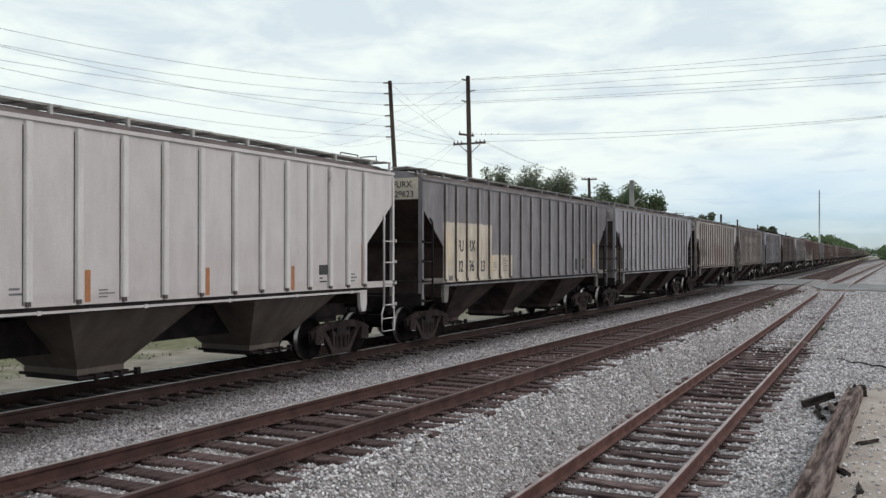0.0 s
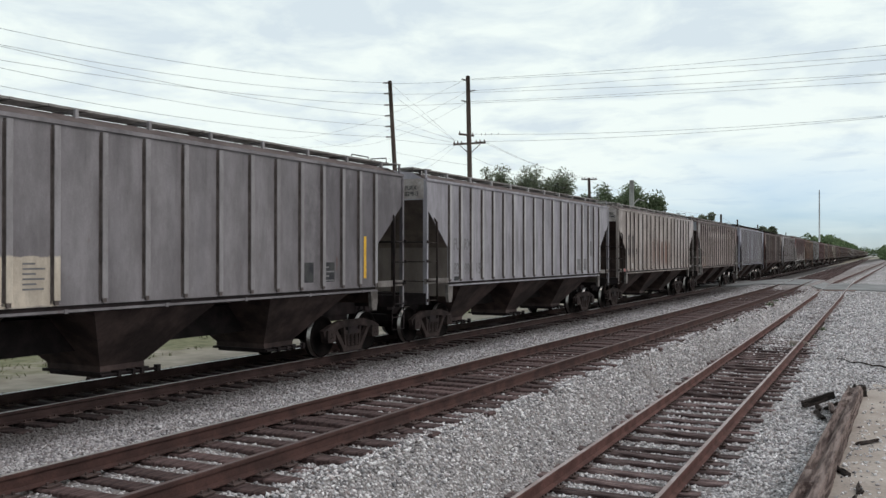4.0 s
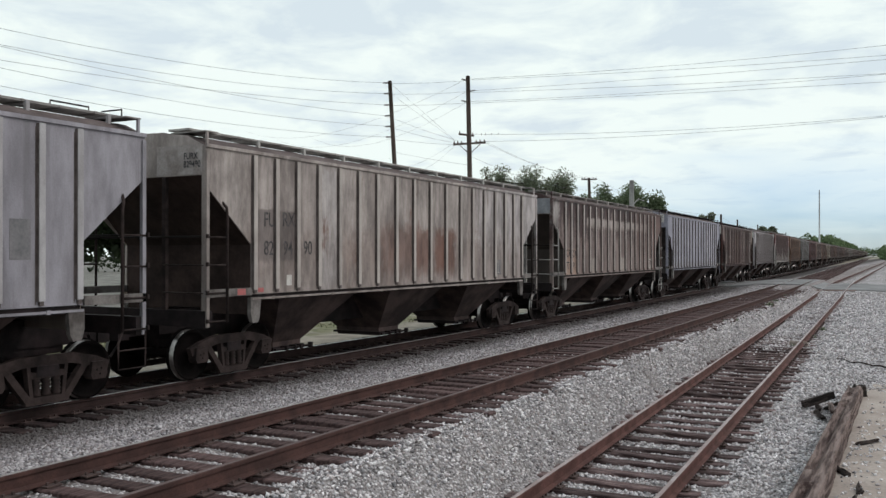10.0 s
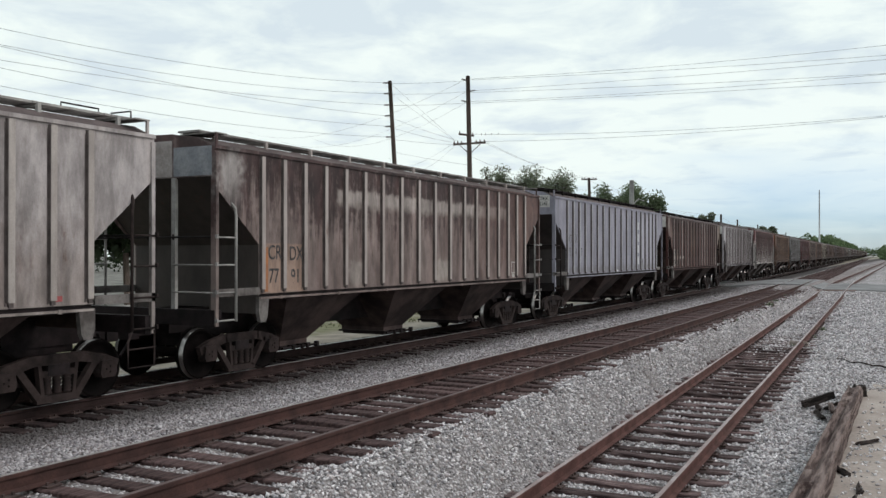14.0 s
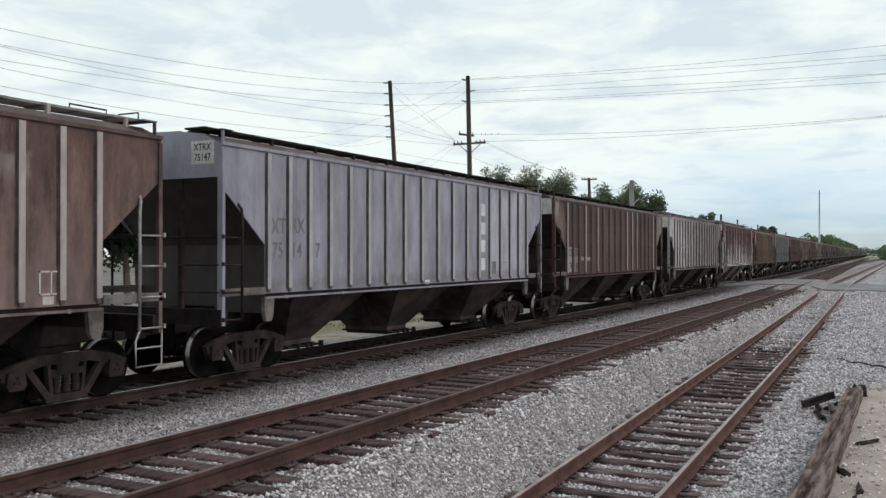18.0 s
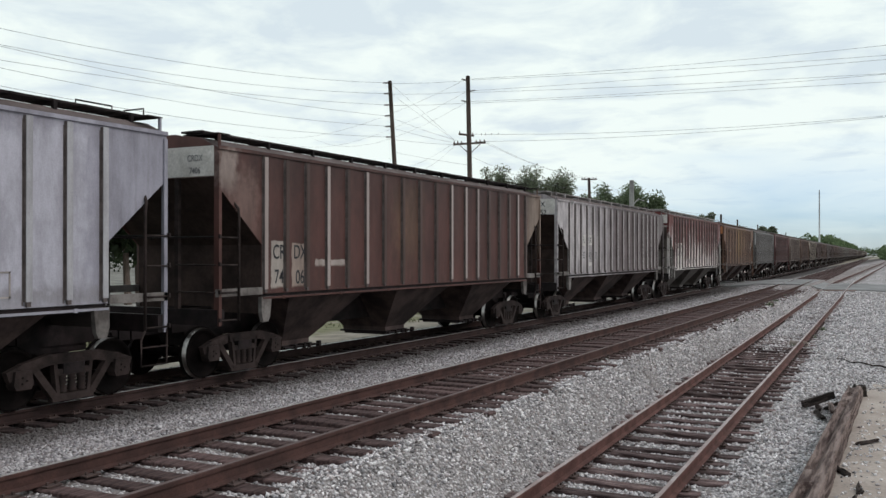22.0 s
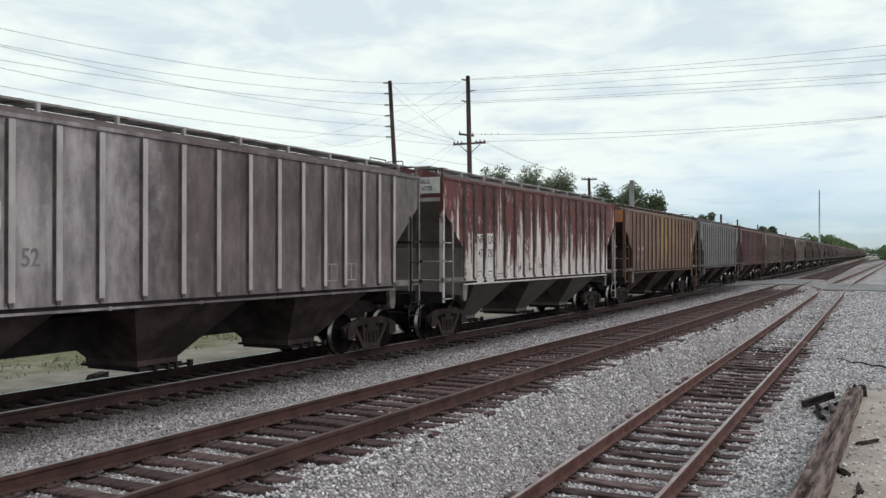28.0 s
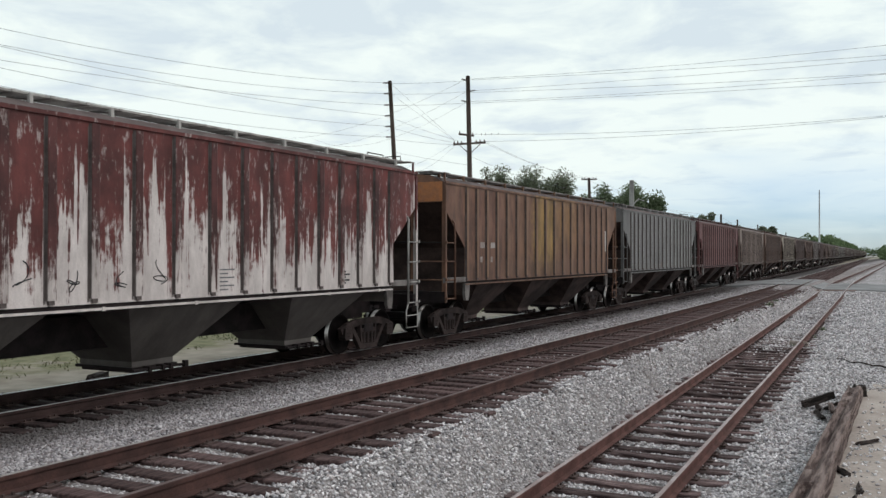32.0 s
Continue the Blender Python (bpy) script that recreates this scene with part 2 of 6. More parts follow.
def ground_material():
    """Gravel along the tracks, dirt and thin grass beyond them."""
    m, nt, b = shader("gravel_dirt_and_grass", 0.95)
    co = object_coords(nt)
    sep = nt.nodes.new("ShaderNodeSeparateXYZ")
    nt.links.new(co, sep.inputs[0])
    vor = nt.nodes.new("ShaderNodeTexVoronoi")
    vor.inputs["Scale"].default_value = 24.0
    nt.links.new(co, vor.inputs["Vector"])
    hue = nt.nodes.new("ShaderNodeSeparateXYZ")
    nt.links.new(vor.outputs["Color"], hue.inputs[0])
    col = mix_node(nt, hue.outputs["X"], (0.30, 0.278, 0.284), (0.74, 0.69, 0.70))
    dark = ramp_node(nt, vor.outputs["Distance"], 0.35, 0.75)
    col = mix_node(nt, dark, col, (0.12, 0.11, 0.105))
    stain = ramp_node(nt, noise_node(nt, co, 0.45, 5.0), 0.42, 0.72)
    col = mix_node(nt, math_node(nt, "MULTIPLY", stain, 0.45), col, (0.23, 0.195, 0.175))
    damp = ramp_node(nt, noise_node(nt, co, 0.16, 6.0, None, 0.65), 0.46, 0.62)
    col = mix_node(nt, math_node(nt, "MULTIPLY", damp, 0.6), col, (0.21, 0.195, 0.20))
    # browner in the main track's bed, much darker along the train's track
    bed = math_node(nt, "ABSOLUTE", math_node(nt, "ADD", math_node(nt, "ADD", sep.outputs["X"], math_node(nt, "MULTIPLY", noise_node(nt, co, 1.7, 4.0), 0.8)), 6.28))
    col = mix_node(nt, math_node(nt, "MULTIPLY", ramp_node(nt, bed, 1.6, 0.9), 0.6), col, (0.15, 0.115, 0.105))
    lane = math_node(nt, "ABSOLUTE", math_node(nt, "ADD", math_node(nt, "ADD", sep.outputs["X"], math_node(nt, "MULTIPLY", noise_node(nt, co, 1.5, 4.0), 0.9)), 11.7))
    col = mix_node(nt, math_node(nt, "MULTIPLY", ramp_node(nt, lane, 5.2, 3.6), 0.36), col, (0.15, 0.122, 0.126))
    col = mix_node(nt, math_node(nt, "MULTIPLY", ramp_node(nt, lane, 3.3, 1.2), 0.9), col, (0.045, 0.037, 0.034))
    # sandy strip and grass on the far side of the train
    edge = math_node(nt, "ADD", sep.outputs["X"], math_node(nt, "MULTIPLY", noise_node(nt, co, 0.35, 4.0), 3.0))
    # shade in the gaps between the near loose stones, painted into the ground
    gap_shade = ramp_node(nt, sep.outputs["Y"], 40.0, 22.0)
    col = mix_node(nt, math_node(nt, "MULTIPLY", gap_shade, 0.5), col, (0.16, 0.145, 0.14))
    dirt = mix_node(nt, ramp_node(nt, noise_node(nt, co, 1.2, 5.0), 0.3, 0.7), (0.21, 0.18, 0.145), (0.33, 0.29, 0.24))
    col = mix_node(nt, ramp_node(nt, edge, -12.9, -13.4), col, dirt)
    grass = mix_node(nt, ramp_node(nt, noise_node(nt, co, 2.5, 6.0), 0.3, 0.7), (0.11, 0.112, 0.06), (0.20, 0.19, 0.115))
    gmask = ramp_node(nt, noise_node(nt, co, 0.5, 4.0), 0.38, 0.5)
    col = mix_node(nt, math_node(nt, "MULTIPLY", ramp_node(nt, edge, -17.4, -19.0), gmask), col, grass)
    # a pale gravel lot beyond the grass
    lot = mix_node(nt, ramp_node(nt, noise_node(nt, co, 0.8, 5.0), 0.3, 0.7), (0.44, 0.42, 0.40), (0.60, 0.58, 0.56))
    col = mix_node(nt, ramp_node(nt, edge, -25.0, -27.0), col, lot)
    col = mix_node(nt, ramp_node(nt, edge, -38.0, -42.0), col, mix_node(nt, gmask, (0.12, 0.115, 0.10), (0.20, 0.19, 0.17)))
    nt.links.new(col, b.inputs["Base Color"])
    bump_node(nt, b, vor.outputs["Distance"], 0.35, 0.015)
    return m


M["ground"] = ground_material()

RUST = (0.13, 0.052, 0.030)


def car_paint(name, car, base, second, streak=0.5, rust=0.15, rust_col=RUST, patches=(), grime=0.35, rust_line=None, seed=0.0, peel=0.0, mottle=1.0):
    """Faded car paint in the car's own space: vertical streaks, grime, rust, and repainted rectangles.
    patches: (y0, y1, z0, z1, colour, strength). rust_line: height above which the paint has gone to rust."""
    m, nt, b = shader(name, 0.6, 0.0, 0.35)
    co = object_coords(nt, car)
    off = nt.nodes.new("ShaderNodeVectorMath")
    off.operation = "ADD"
    off.inputs[1].default_value = (seed * 7.3, seed * 31.7, seed * 3.1)
    nt.links.new(co, off.inputs[0])
    v = off.outputs[0]
    sep = nt.nodes.new("ShaderNodeSeparateXYZ")
    nt.links.new(co, sep.inputs[0])
    f = ramp_node(nt, noise_node(nt, v, 1.0, 5.0, (1, 2.6, 0.28)), 0.35, 0.68)
    # panel by panel, and broad clouds of weathering
    p = ramp_node(nt, noise_node(nt, v, 1.0, 1.0, (0.3, 1.25, 0.05)), 0.38, 0.62)
    q = ramp_node(nt, noise_node(nt, v, 0.8, 5.0, (0.5, 0.8, 0.9), 0.62), 0.4, 0.66)
    f = math_node(nt, "ADD", math_node(nt, "MULTIPLY", f, 0.5), math_node(nt, "ADD", math_node(nt, "MULTIPLY", p, 0.3), math_node(nt, "MULTIPLY", q, 0.3)))
    col = mix_node(nt, math_node(nt, "MULTIPLY", f, streak), base, second)
    w = ramp_node(nt, noise_node(nt, v, 1.0, 6.0, (2, 2.6, 0.9), 0.68), 0.3, 0.7)
    # narrow runs of dirt
    g = ramp_node(nt, noise_node(nt, v, 1.0, 5.0, (3, 6.5, 0.5), 0.62), 0.52, 0.78)
    col = mix_node(nt, math_node(nt, "MULTIPLY", g, grime), col, (0.07, 0.058, 0.052))
    if rust_line is not None:
        low, high = rust_line
        runs = noise_node(nt, v, 1.0, 6.0, (2, 5.5, 0.55), 0.7)
        spots = noise_node(nt, v, 7.0, 4.0)
        lvl = math_node(nt, "ADD", sep.outputs["Z"], math_node(nt, "MULTIPLY", math_node(nt, "SUBTRACT", runs, 0.5), 5.5))
        lvl = math_node(nt, "ADD", lvl, math_node(nt, "MULTIPLY", math_node(nt, "SUBTRACT", spots, 0.5), 1.4))
        if peel:
            # long peeled runs that climb from the sill, most of them narrow
            tall = ramp_node(nt, noise_node(nt, v, 1.0, 4.0, (2, 4.4, 0.12), 0.6), 0.5, 0.62)
            thin = noise_node(nt, v, 1.0, 3.0, (2, 13.0, 0.35), 0.6)
            lvl = math_node(nt, "SUBTRACT", lvl, math_node(nt, "MULTIPLY", math_node(nt, "MULTIPLY", tall, thin), 2.6 * peel))
        rc = mix_node(nt, ramp_node(nt, noise_node(nt, v, 1.6, 4.0), 0.35, 0.65), rust_col, tuple(1.8 * q for q in rust_col))
        flecks = ramp_node(nt, noise_node(nt, v, 4.0, 6.0, (1, 1.6, 0.6), 0.75), 0.55, 0.66)
        rusted = math_node(nt, "MULTIPLY", ramp_node(nt, lvl, low, high), math_node(nt, "SUBTRACT", 1.0, math_node(nt, "MULTIPLY", flecks, 0.55)))
        col = mix_node(nt, rusted, col, rc)
    for (y0, y1, z0, z1, c, k, *rest) in patches:
        soft = rest[0] if rest else 0.015
        wob = math_node(nt, "MULTIPLY", math_node(nt, "SUBTRACT", noise_node(nt, v, 5.0, 4.0), 0.5), 0.05 + 3.0 * soft)
        yy = math_node(nt, "ADD", sep.outputs["Y"], wob)
        zz = math_node(nt, "ADD", sep.outputs["Z"], wob)
        mask = math_node(nt, "MULTIPLY", ramp_node(nt, yy, y0 - soft, y0 + soft), ramp_node(nt, yy, y1 + soft, y1 - soft))
        mask = math_node(nt, "MULTIPLY", mask, math_node(nt, "MULTIPLY", ramp_node(nt, zz, z0 - soft * 2, z0 + soft * 2), ramp_node(nt, zz, z1 + soft, z1 - soft)))
        mask = math_node(nt, "MULTIPLY", mask, math_node(nt, "GREATER_THAN", sep.outputs["X"], 0.0))
        worn = math_node(nt, "SUBTRACT", 1.0, math_node(nt, "MULTIPLY", g, 0.5))
        col = mix_node(nt, math_node(nt, "MULTIPLY", math_node(nt, "MULTIPLY", mask, worn), k), col, c)
    if rust:
        r1 = noise_node(nt, v, 0.55, 6.0, (1, 1.3, 0.8), 0.68)
        r2 = noise_node(nt, v, 5.0, 4.0, (1, 2.0, 0.5))
        rm = ramp_node(nt, math_node(nt, "ADD", math_node(nt, "MULTIPLY", r1, 0.75), math_node(nt, "MULTIPLY", r2, 0.3)), 0.66 - 0.22 * rust, 0.76 - 0.15 * rust)
        col = mix_node(nt, math_node(nt, "MULTIPLY", rm, 0.85), col, rust_col)
    lo, hi = 1.0 - 0.27 * mottle, 1.0 + 0.14 * mottle
    col = mix_node(nt, 1.0, col, mix_node(nt, w, (lo, lo * 0.985, lo * 0.98), (hi, hi, hi)), "MULTIPLY")
    fine = noise_node(nt, v, 45.0, 3.0)
    k = math_node(nt, "ADD", math_node(nt, "MULTIPLY", fine, 0.35), 0.82)
    col = mix_node(nt, 1.0, col, mix_node(nt, 1.0, (1, 1, 1), k, "MULTIPLY"), "MULTIPLY")
    nt.links.new(col, b.inputs["Base Color"])
    dents = noise_node(nt, v, 1.3, 2.0)
    bump_node(nt, b, math_node(nt, "ADD", dents, math_node(nt, "MULTIPLY", fine, 0.04)), 0.25, 0.03)
    return m


# ---- mesh helpers ----


def link_mesh(name, bm, material, parent=None, label=""):
    me = bpy.data.meshes.new(name)
    bm.normal_update()
    bm.to_mesh(me)
    bm.free()
    if material:
        me.materials.append(material)
    ob = new(name, me)
    if parent:
        ob.parent = parent
    if label:
        ob["label"] = label
    return ob


def part(name, bm, material, parent, label=""):
    return link_mesh(name, bm, material, parent, label)


def thing(name, m=None):
    e = new(name)
    e.empty_display_size = 0.3
    if m is not None:
        e.matrix_basis = m
    return e


def add_box(bm, x0, x1, y0, y1, z0, z1, mat=0):
    v = [bm.verts.new(p) for p in ((x0, y0, z0), (x1, y0, z0), (x1, y1, z0), (x0, y1, z0), (x0, y0, z1), (x1, y0, z1), (x1, y1, z1), (x0, y1, z1))]
    fs = [bm.faces.new([v[k] for k in q]) for q in ((0, 3, 2, 1), (4, 5, 6, 7), (0, 1, 5, 4), (1, 2, 6, 5), (2, 3, 7, 6), (3, 0, 4, 7))]
    for f in fs:
        f.material_index = mat
    return v


def box(x0, x1, y0, y1, z0, z1, bevel=0.0):
    bm = bmesh.new()
    add_box(bm, x0, x1, y0, y1, z0, z1)
    if bevel:
        bmesh.ops.bevel(bm, geom=bm.edges[:], offset=bevel, segments=1, affect="EDGES")
    return bm


def add_tube(bm, pts, r, sides=6, cap=True, radii=None):
    pts = [Vector(p) for p in pts]
    rings = []
    for i, p in enumerate(pts):
        d = (pts[min(i + 1, len(pts) - 1)] - pts[max(i - 1, 0)]).normalized()
        ref = Vector((0, 0, 1)) if abs(d.z) < 0.9 else Vector((1, 0, 0))
        u = d.cross(ref).normalized()
        w = d.cross(u).normalized()
        rr = radii[i] if radii else r
        rings.append([bm.verts.new(p + rr * (math.cos(a) * u + math.sin(a) * w)) for a in (2 * math.pi * k / sides for k in range(sides))])
    for a, c in zip(rings, rings[1:]):
        for k in range(sides):
            f = bm.faces.new((a[k], a[(k + 1) % sides], c[(k + 1) % sides], c[k]))
            f.smooth = True
    if cap:
        bm.faces.new(rings[0])
        bm.faces.new(rings[-1][::-1])
    return bm


def add_prism(bm, outline, axis, a0, a1, mat=0):
    """Extrudes an outline of (u, v) along an axis: 'x' takes (y, z), 'y' takes (x, z), 'z' takes (x, y)."""
    place = {"x": lambda u, v, a: (a, u, v), "y": lambda u, v, a: (u, a, v), "z": lambda u, v, a: (u, v, a)}[axis]
    va = [bm.verts.new(place(u, v, a0)) for u, v in outline]
    vb = [bm.verts.new(place(u, v, a1)) for u, v in outline]
    n = len(outline)
    fs = [bm.faces.new(va), bm.faces.new(vb[::-1])]
    fs += [bm.faces.new((va[k], vb[k], vb[(k + 1) % n], va[(k + 1) % n])) for k in range(n)]
    for f in fs:
        f.material_index = mat
    return bm


def tidy(bm):
    bmesh.ops.recalc_face_normals(bm, faces=bm.faces[:])
    return bm


def text_mesh(words, size, material, parent, m, label="", name="lettering", bold=0.0):
    cu = bpy.data.curves.new(name, "FONT")
    cu.body, cu.size, cu.align_x, cu.align_y = words, size, "CENTER", "CENTER"
    cu.extrude, cu.offset = 0.001, bold
    tmp = bpy.data.objects.new(name, cu)
    me = bpy.data.meshes.new_from_object(tmp)
    bpy.data.objects.remove(tmp)
    me.materials.append(material)
    ob = new(name, me)
    ob.parent = parent
    ob.matrix_basis = m
    if label:
        ob["label"] = label
    return ob


# ---- plan: the line bends gently to the west past 25 m ----


def bend(y):
    if y < 25:
        return 0.0
    if y < 69:
        return -0.0003 * (y - 25) ** 2
    return -0.5808 - 0.0264 * (y - 69)


TRAIN_X, MAIN_X = -12.17, -6.68
MAIN_Z = 0.20


def spur_x(y):
    if y > 75:
        u = min(y - 75, 16.0)
        return -4.678 - 0.023 * u + 0.00072 * u * u - 0.003 * max(0.0, y - 91)
    return -3.238 - 0.01545 * y - 0.00005 * y * y


def smooth(a, b, v):
    t = min(1.0, max(0.0, (v - a) / (b - a)))
    return t * t * (3 - 2 * t)


def spur_z(y):
    return -0.724 + 0.00975 * y - 0.0000116 * y * y if y < 72 else -0.082


def main_z(y):
    return MAIN_Z


CROSS_Y0, CROSS_Y1 = 66.0, 79.0


def road_z(x, y):
    """Height of the road over the crossing: flush with the rails, falling off on both sides."""
    xs = (-60, -20, -14.2, -10.2, -9.0, -5.5, -4.95, -2.9, 4, 60)
    zs = (-0.7, -0.45, -0.02, -0.02, 0.18, 0.18, -0.13, -0.13, -0.35, -0.7)
    return float(np.interp(x - bend(y) if x < -5 else x, xs, zs))


def ground_z(x, y):
    """Ballast tops 0.2 m below the rails, shoulders falling to the yard."""
    xb = x - bend(y)
    sx, sz = spur_x(y), spur_z(y)
    foot = sx - bend(y) - 1.12 + 0.4 * smooth(36, 50, y)
    if xb < TRAIN_X:
        z = -0.22 - 0.55 * smooth(1.7, 4.5, TRAIN_X - xb)
    elif xb < MAIN_X:
        z = -0.24 + 0.20 * smooth(TRAIN_X + 1.4, MAIN_X - 1.2, xb)
    else:
        head = min(MAIN_X + 1.36, foot - 0.4)
        t = 0.5 * smooth(head, foot, xb) + 0.5 * min(1.0, max(0.0, (xb - head) / (foot - head)))
        top = -0.045 + 0.03 * smooth(MAIN_X + 1.02, MAIN_X + 1.36, xb) * (1 - smooth(48, 58, y))
        z = top + (sz - 0.20 - top) * t
        z -= 0.05 * smooth(1.35, 1.1, abs(x - sx))
        if x > sx + 1.3:
            z += -0.03 * smooth(sx + 1.3, sx + 3.0, x)
    k = smooth(CROSS_Y0 - 9, CROSS_Y0 - 0.6, y) * smooth(CROSS_Y1 + 9, CROSS_Y1 + 0.6, y)
    z += (road_z(x, y) - 0.07 - z) * k
    z += (1 - k) * 0.025 * noise.noise((x * 0.9, y * 0.9, 0.3)) + 0.02 * noise.noise((x * 2.7, y * 2.7, 4.0))
    if y > 85:
        z += -0.1 * smooth(85, 140, y)
    return z


def make_ground():
    xs = [-900, -400, -200, -120, -80, -55, -40, -30, -24, -20] + [-18 + 0.25 * k for k in range(44)] + [-7 + 0.125 * k for k in range(20)] + [-4.5 + 0.25 * k for k in range(38)] + [5.5, 7, 9, 12, 18, 30, 60, 150, 400, 900]
    ys = [-900, -300, -100, -40, -15, -5] + [0.4 * k for k in range(75)] + [30 + 1.0 * k for k in range(70)] + [100, 104, 110, 118, 130, 150, 180, 220, 280, 360, 500, 800, 1500, 3500]
    verts = [(x + (bend(y) if abs(x) < 30 else 0), y, ground_z(x + (bend(y) if abs(x) < 30 else 0), y)) for y in ys for x in xs]
    n = len(xs)
    faces = [(j * n + i, j * n + i + 1, (j + 1) * n + i + 1, (j + 1) * n + i) for j in range(len(ys) - 1) for i in range(n - 1)]
    me = bpy.data.meshes.new("ground")
    me.from_pydata(verts, [], faces)
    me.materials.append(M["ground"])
    me.polygons.foreach_set("use_smooth", [True] * len(faces))
    return tagged(new("ground", me), "grey crushed-stone yard with dirt and thin grass beyond", "ground", kind="structure")


make_ground()

RAIL = [(-0.07, 0.0), (0.07, 0.0), (0.07, 0.012), (0.012, 0.03), (0.010, 0.125), (0.035, 0.135), (0.036, 0.168), (0.028, 0.175),
        (-0.028, 0.175), (-0.036, 0.168), (-0.035, 0.135), (-0.010, 0.125), (-0.012, 0.03), (-0.07, 0.012)]


def make_rail(path, side, mats, parent, ys, ztop):
    """One rail swept along the line; its running surface is a second material."""
    verts, faces, mi = [], [], []
    n = len(RAIL)
    for y in ys:
        x = path(y) + side
        verts += [(x + u, y, ztop(y) - 0.175 + v) for u, v in RAIL]
    for j in range(len(ys) - 1):
        for k in range(n):
            faces.append((j * n + k, j * n + (k + 1) % n, (j + 1) * n + (k + 1) % n, (j + 1) * n + k))
            mi.append(1 if k in (7,) else 0)
    me = bpy.data.meshes.new("rail")
    me.from_pydata(verts, [], faces)
    for mt in mats:
        me.materials.append(mt)
    me.polygons.foreach_set("material_index", mi)
    ob = new("rail", me)
    ob.parent = parent
    return ob


RAIL_YS = [-30 + 2.0 * k for k in range(66)] + [105, 112, 120, 135, 150, 180, 220, 300, 420, 600, 850, 1200]
train_path = lambda y: TRAIN_X + bend(y)
main_path = lambda y: MAIN_X + bend(y)
track_train = tagged(thing("track_1"), "railway track under the freight train, dark ties in grey ballast", "track", kind="structure")
track_main = tagged(thing("track_2"), "empty railway track with brown rails and dark wooden ties", "track", kind="structure")
track_spur = tagged(thing("track_3"), "old spur track with rusty red rails on weathered ties", "track", kind="structure")
for s in (-0.76, 0.76):
    make_rail(train_path, s, (M["rail_dark"], M["rail_head"]), track_train, RAIL_YS, lambda y: 0.0)
    make_rail(main_path, s, (M["rail_side"], M["rail_shine"] if s < 0 else M["rail_brown"]), track_main, RAIL_YS, main_z)
    make_rail(spur_x, s, (M["rail_red"], M["rail_dull"]), track_spur, [-30 + 2.0 * k for k in range(165)], spur_z)
# ---- the freight train ----
# Shared shapes of the cars, in the car's space: y along the train (front is -y), x across (the yard side is +x), z over the rail.
HALF, SIDE, EAVE, SILL = 7.62, 1.57, 4.11, 1.52
BASE_EAVE = EAVE


def side_sheet(half, inner):
    bm = bmesh.new()
    add_prism(bm, [(-half, EAVE), (-half, 3.44), (-inner, 2.42), (-inner, SILL), (inner, SILL), (inner, 2.42), (half, 3.44), (half, EAVE)], "x", SIDE - 0.02, SIDE)
    return tidy(bm)


def rib_shape(depth, width, z0, z1, flank):
    """Pressed side post with a grimy weld seam along its front edge and a foot bracket; flank paints shade on its front
    side.
    """
    bm = bmesh.new()
    w = width / 2
    add_prism(bm, [(0.0, -w * 1.2), (depth * 0.85, -w), (depth, -w * 0.8), (depth, w * 0.8), (depth * 0.85, w), (0.0, w * 1.2)], "z", z0 + 0.05, z1)
    # the front side's shade is painted on with the dark seam colour
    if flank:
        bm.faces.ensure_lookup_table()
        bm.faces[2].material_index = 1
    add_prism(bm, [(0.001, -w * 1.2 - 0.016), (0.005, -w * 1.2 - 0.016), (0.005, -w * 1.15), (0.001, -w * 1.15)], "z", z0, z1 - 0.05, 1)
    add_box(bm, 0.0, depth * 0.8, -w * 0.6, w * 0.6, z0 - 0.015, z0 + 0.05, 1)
    return tidy(bm)


def hopper_shape(c, gate):
    """One bay: four slope sheets from the ridge inside the body down to the outlet, open notches between the bays."""
    bm = bmesh.new()
    rings = []
    for (h, w, z) in ((2.02, 1.49, SILL + 0.9), (1.40, 1.49, SILL - 0.005), (1.32, 1.46, SILL - 0.12), (gate, 0.62, 0.44), (gate, 0.62, 0.34)):
        rings.append([bm.verts.new(p) for p in ((-w, c - h, z), (w, c - h, z), (w, c + h, z), (-w, c + h, z))])
    for a, b in zip(rings, rings[1:]):
        for k in range(4):
            bm.faces.new((a[k], a[(k + 1) % 4], b[(k + 1) % 4], b[k]))
    bm.faces.new(rings[0])
    bm.faces.new(rings[-1])
    return tidy(bm)


def gate_shape(c, gate):
    """Sliding outlet gate: a flanged frame with its rack bar, pinion shaft and lugs."""
    bm = bmesh.new()
    add_box(bm, -0.68, 0.68, c - gate - 0.05, c + gate + 0.05, 0.30, 0.345)
    add_box(bm, -0.60, 0.60, c - gate + 0.03, c + gate - 0.03, 0.25, 0.30)
    for d in (-0.55, 0.1, 0.5):
        add_box(bm, 0.68, 0.84, c + gate * d - 0.03, c + gate * d + 0.03, 0.27, 0.36)
    add_tube(bm, [(0.78, c - gate - 0.12, 0.31), (0.78, c + gate + 0.16, 0.31)], 0.025, 6)
    add_box(bm, 0.74, 0.82, c + gate + 0.10, c + gate + 0.18, 0.26, 0.37)
    return bm


def roof_shape(half):
    bm = bmesh.new()
    top = [(-SIDE, EAVE), (-1.15, EAVE + 0.19), (-0.5, EAVE + 0.265), (0, EAVE + 0.28), (0.5, EAVE + 0.265), (1.15, EAVE + 0.19), (SIDE, EAVE)]
    add_prism(bm, top + [(SIDE, EAVE - 0.03), (-SIDE, EAVE - 0.03)], "y", -half + 0.01, half - 0.01)
    return tidy(bm)


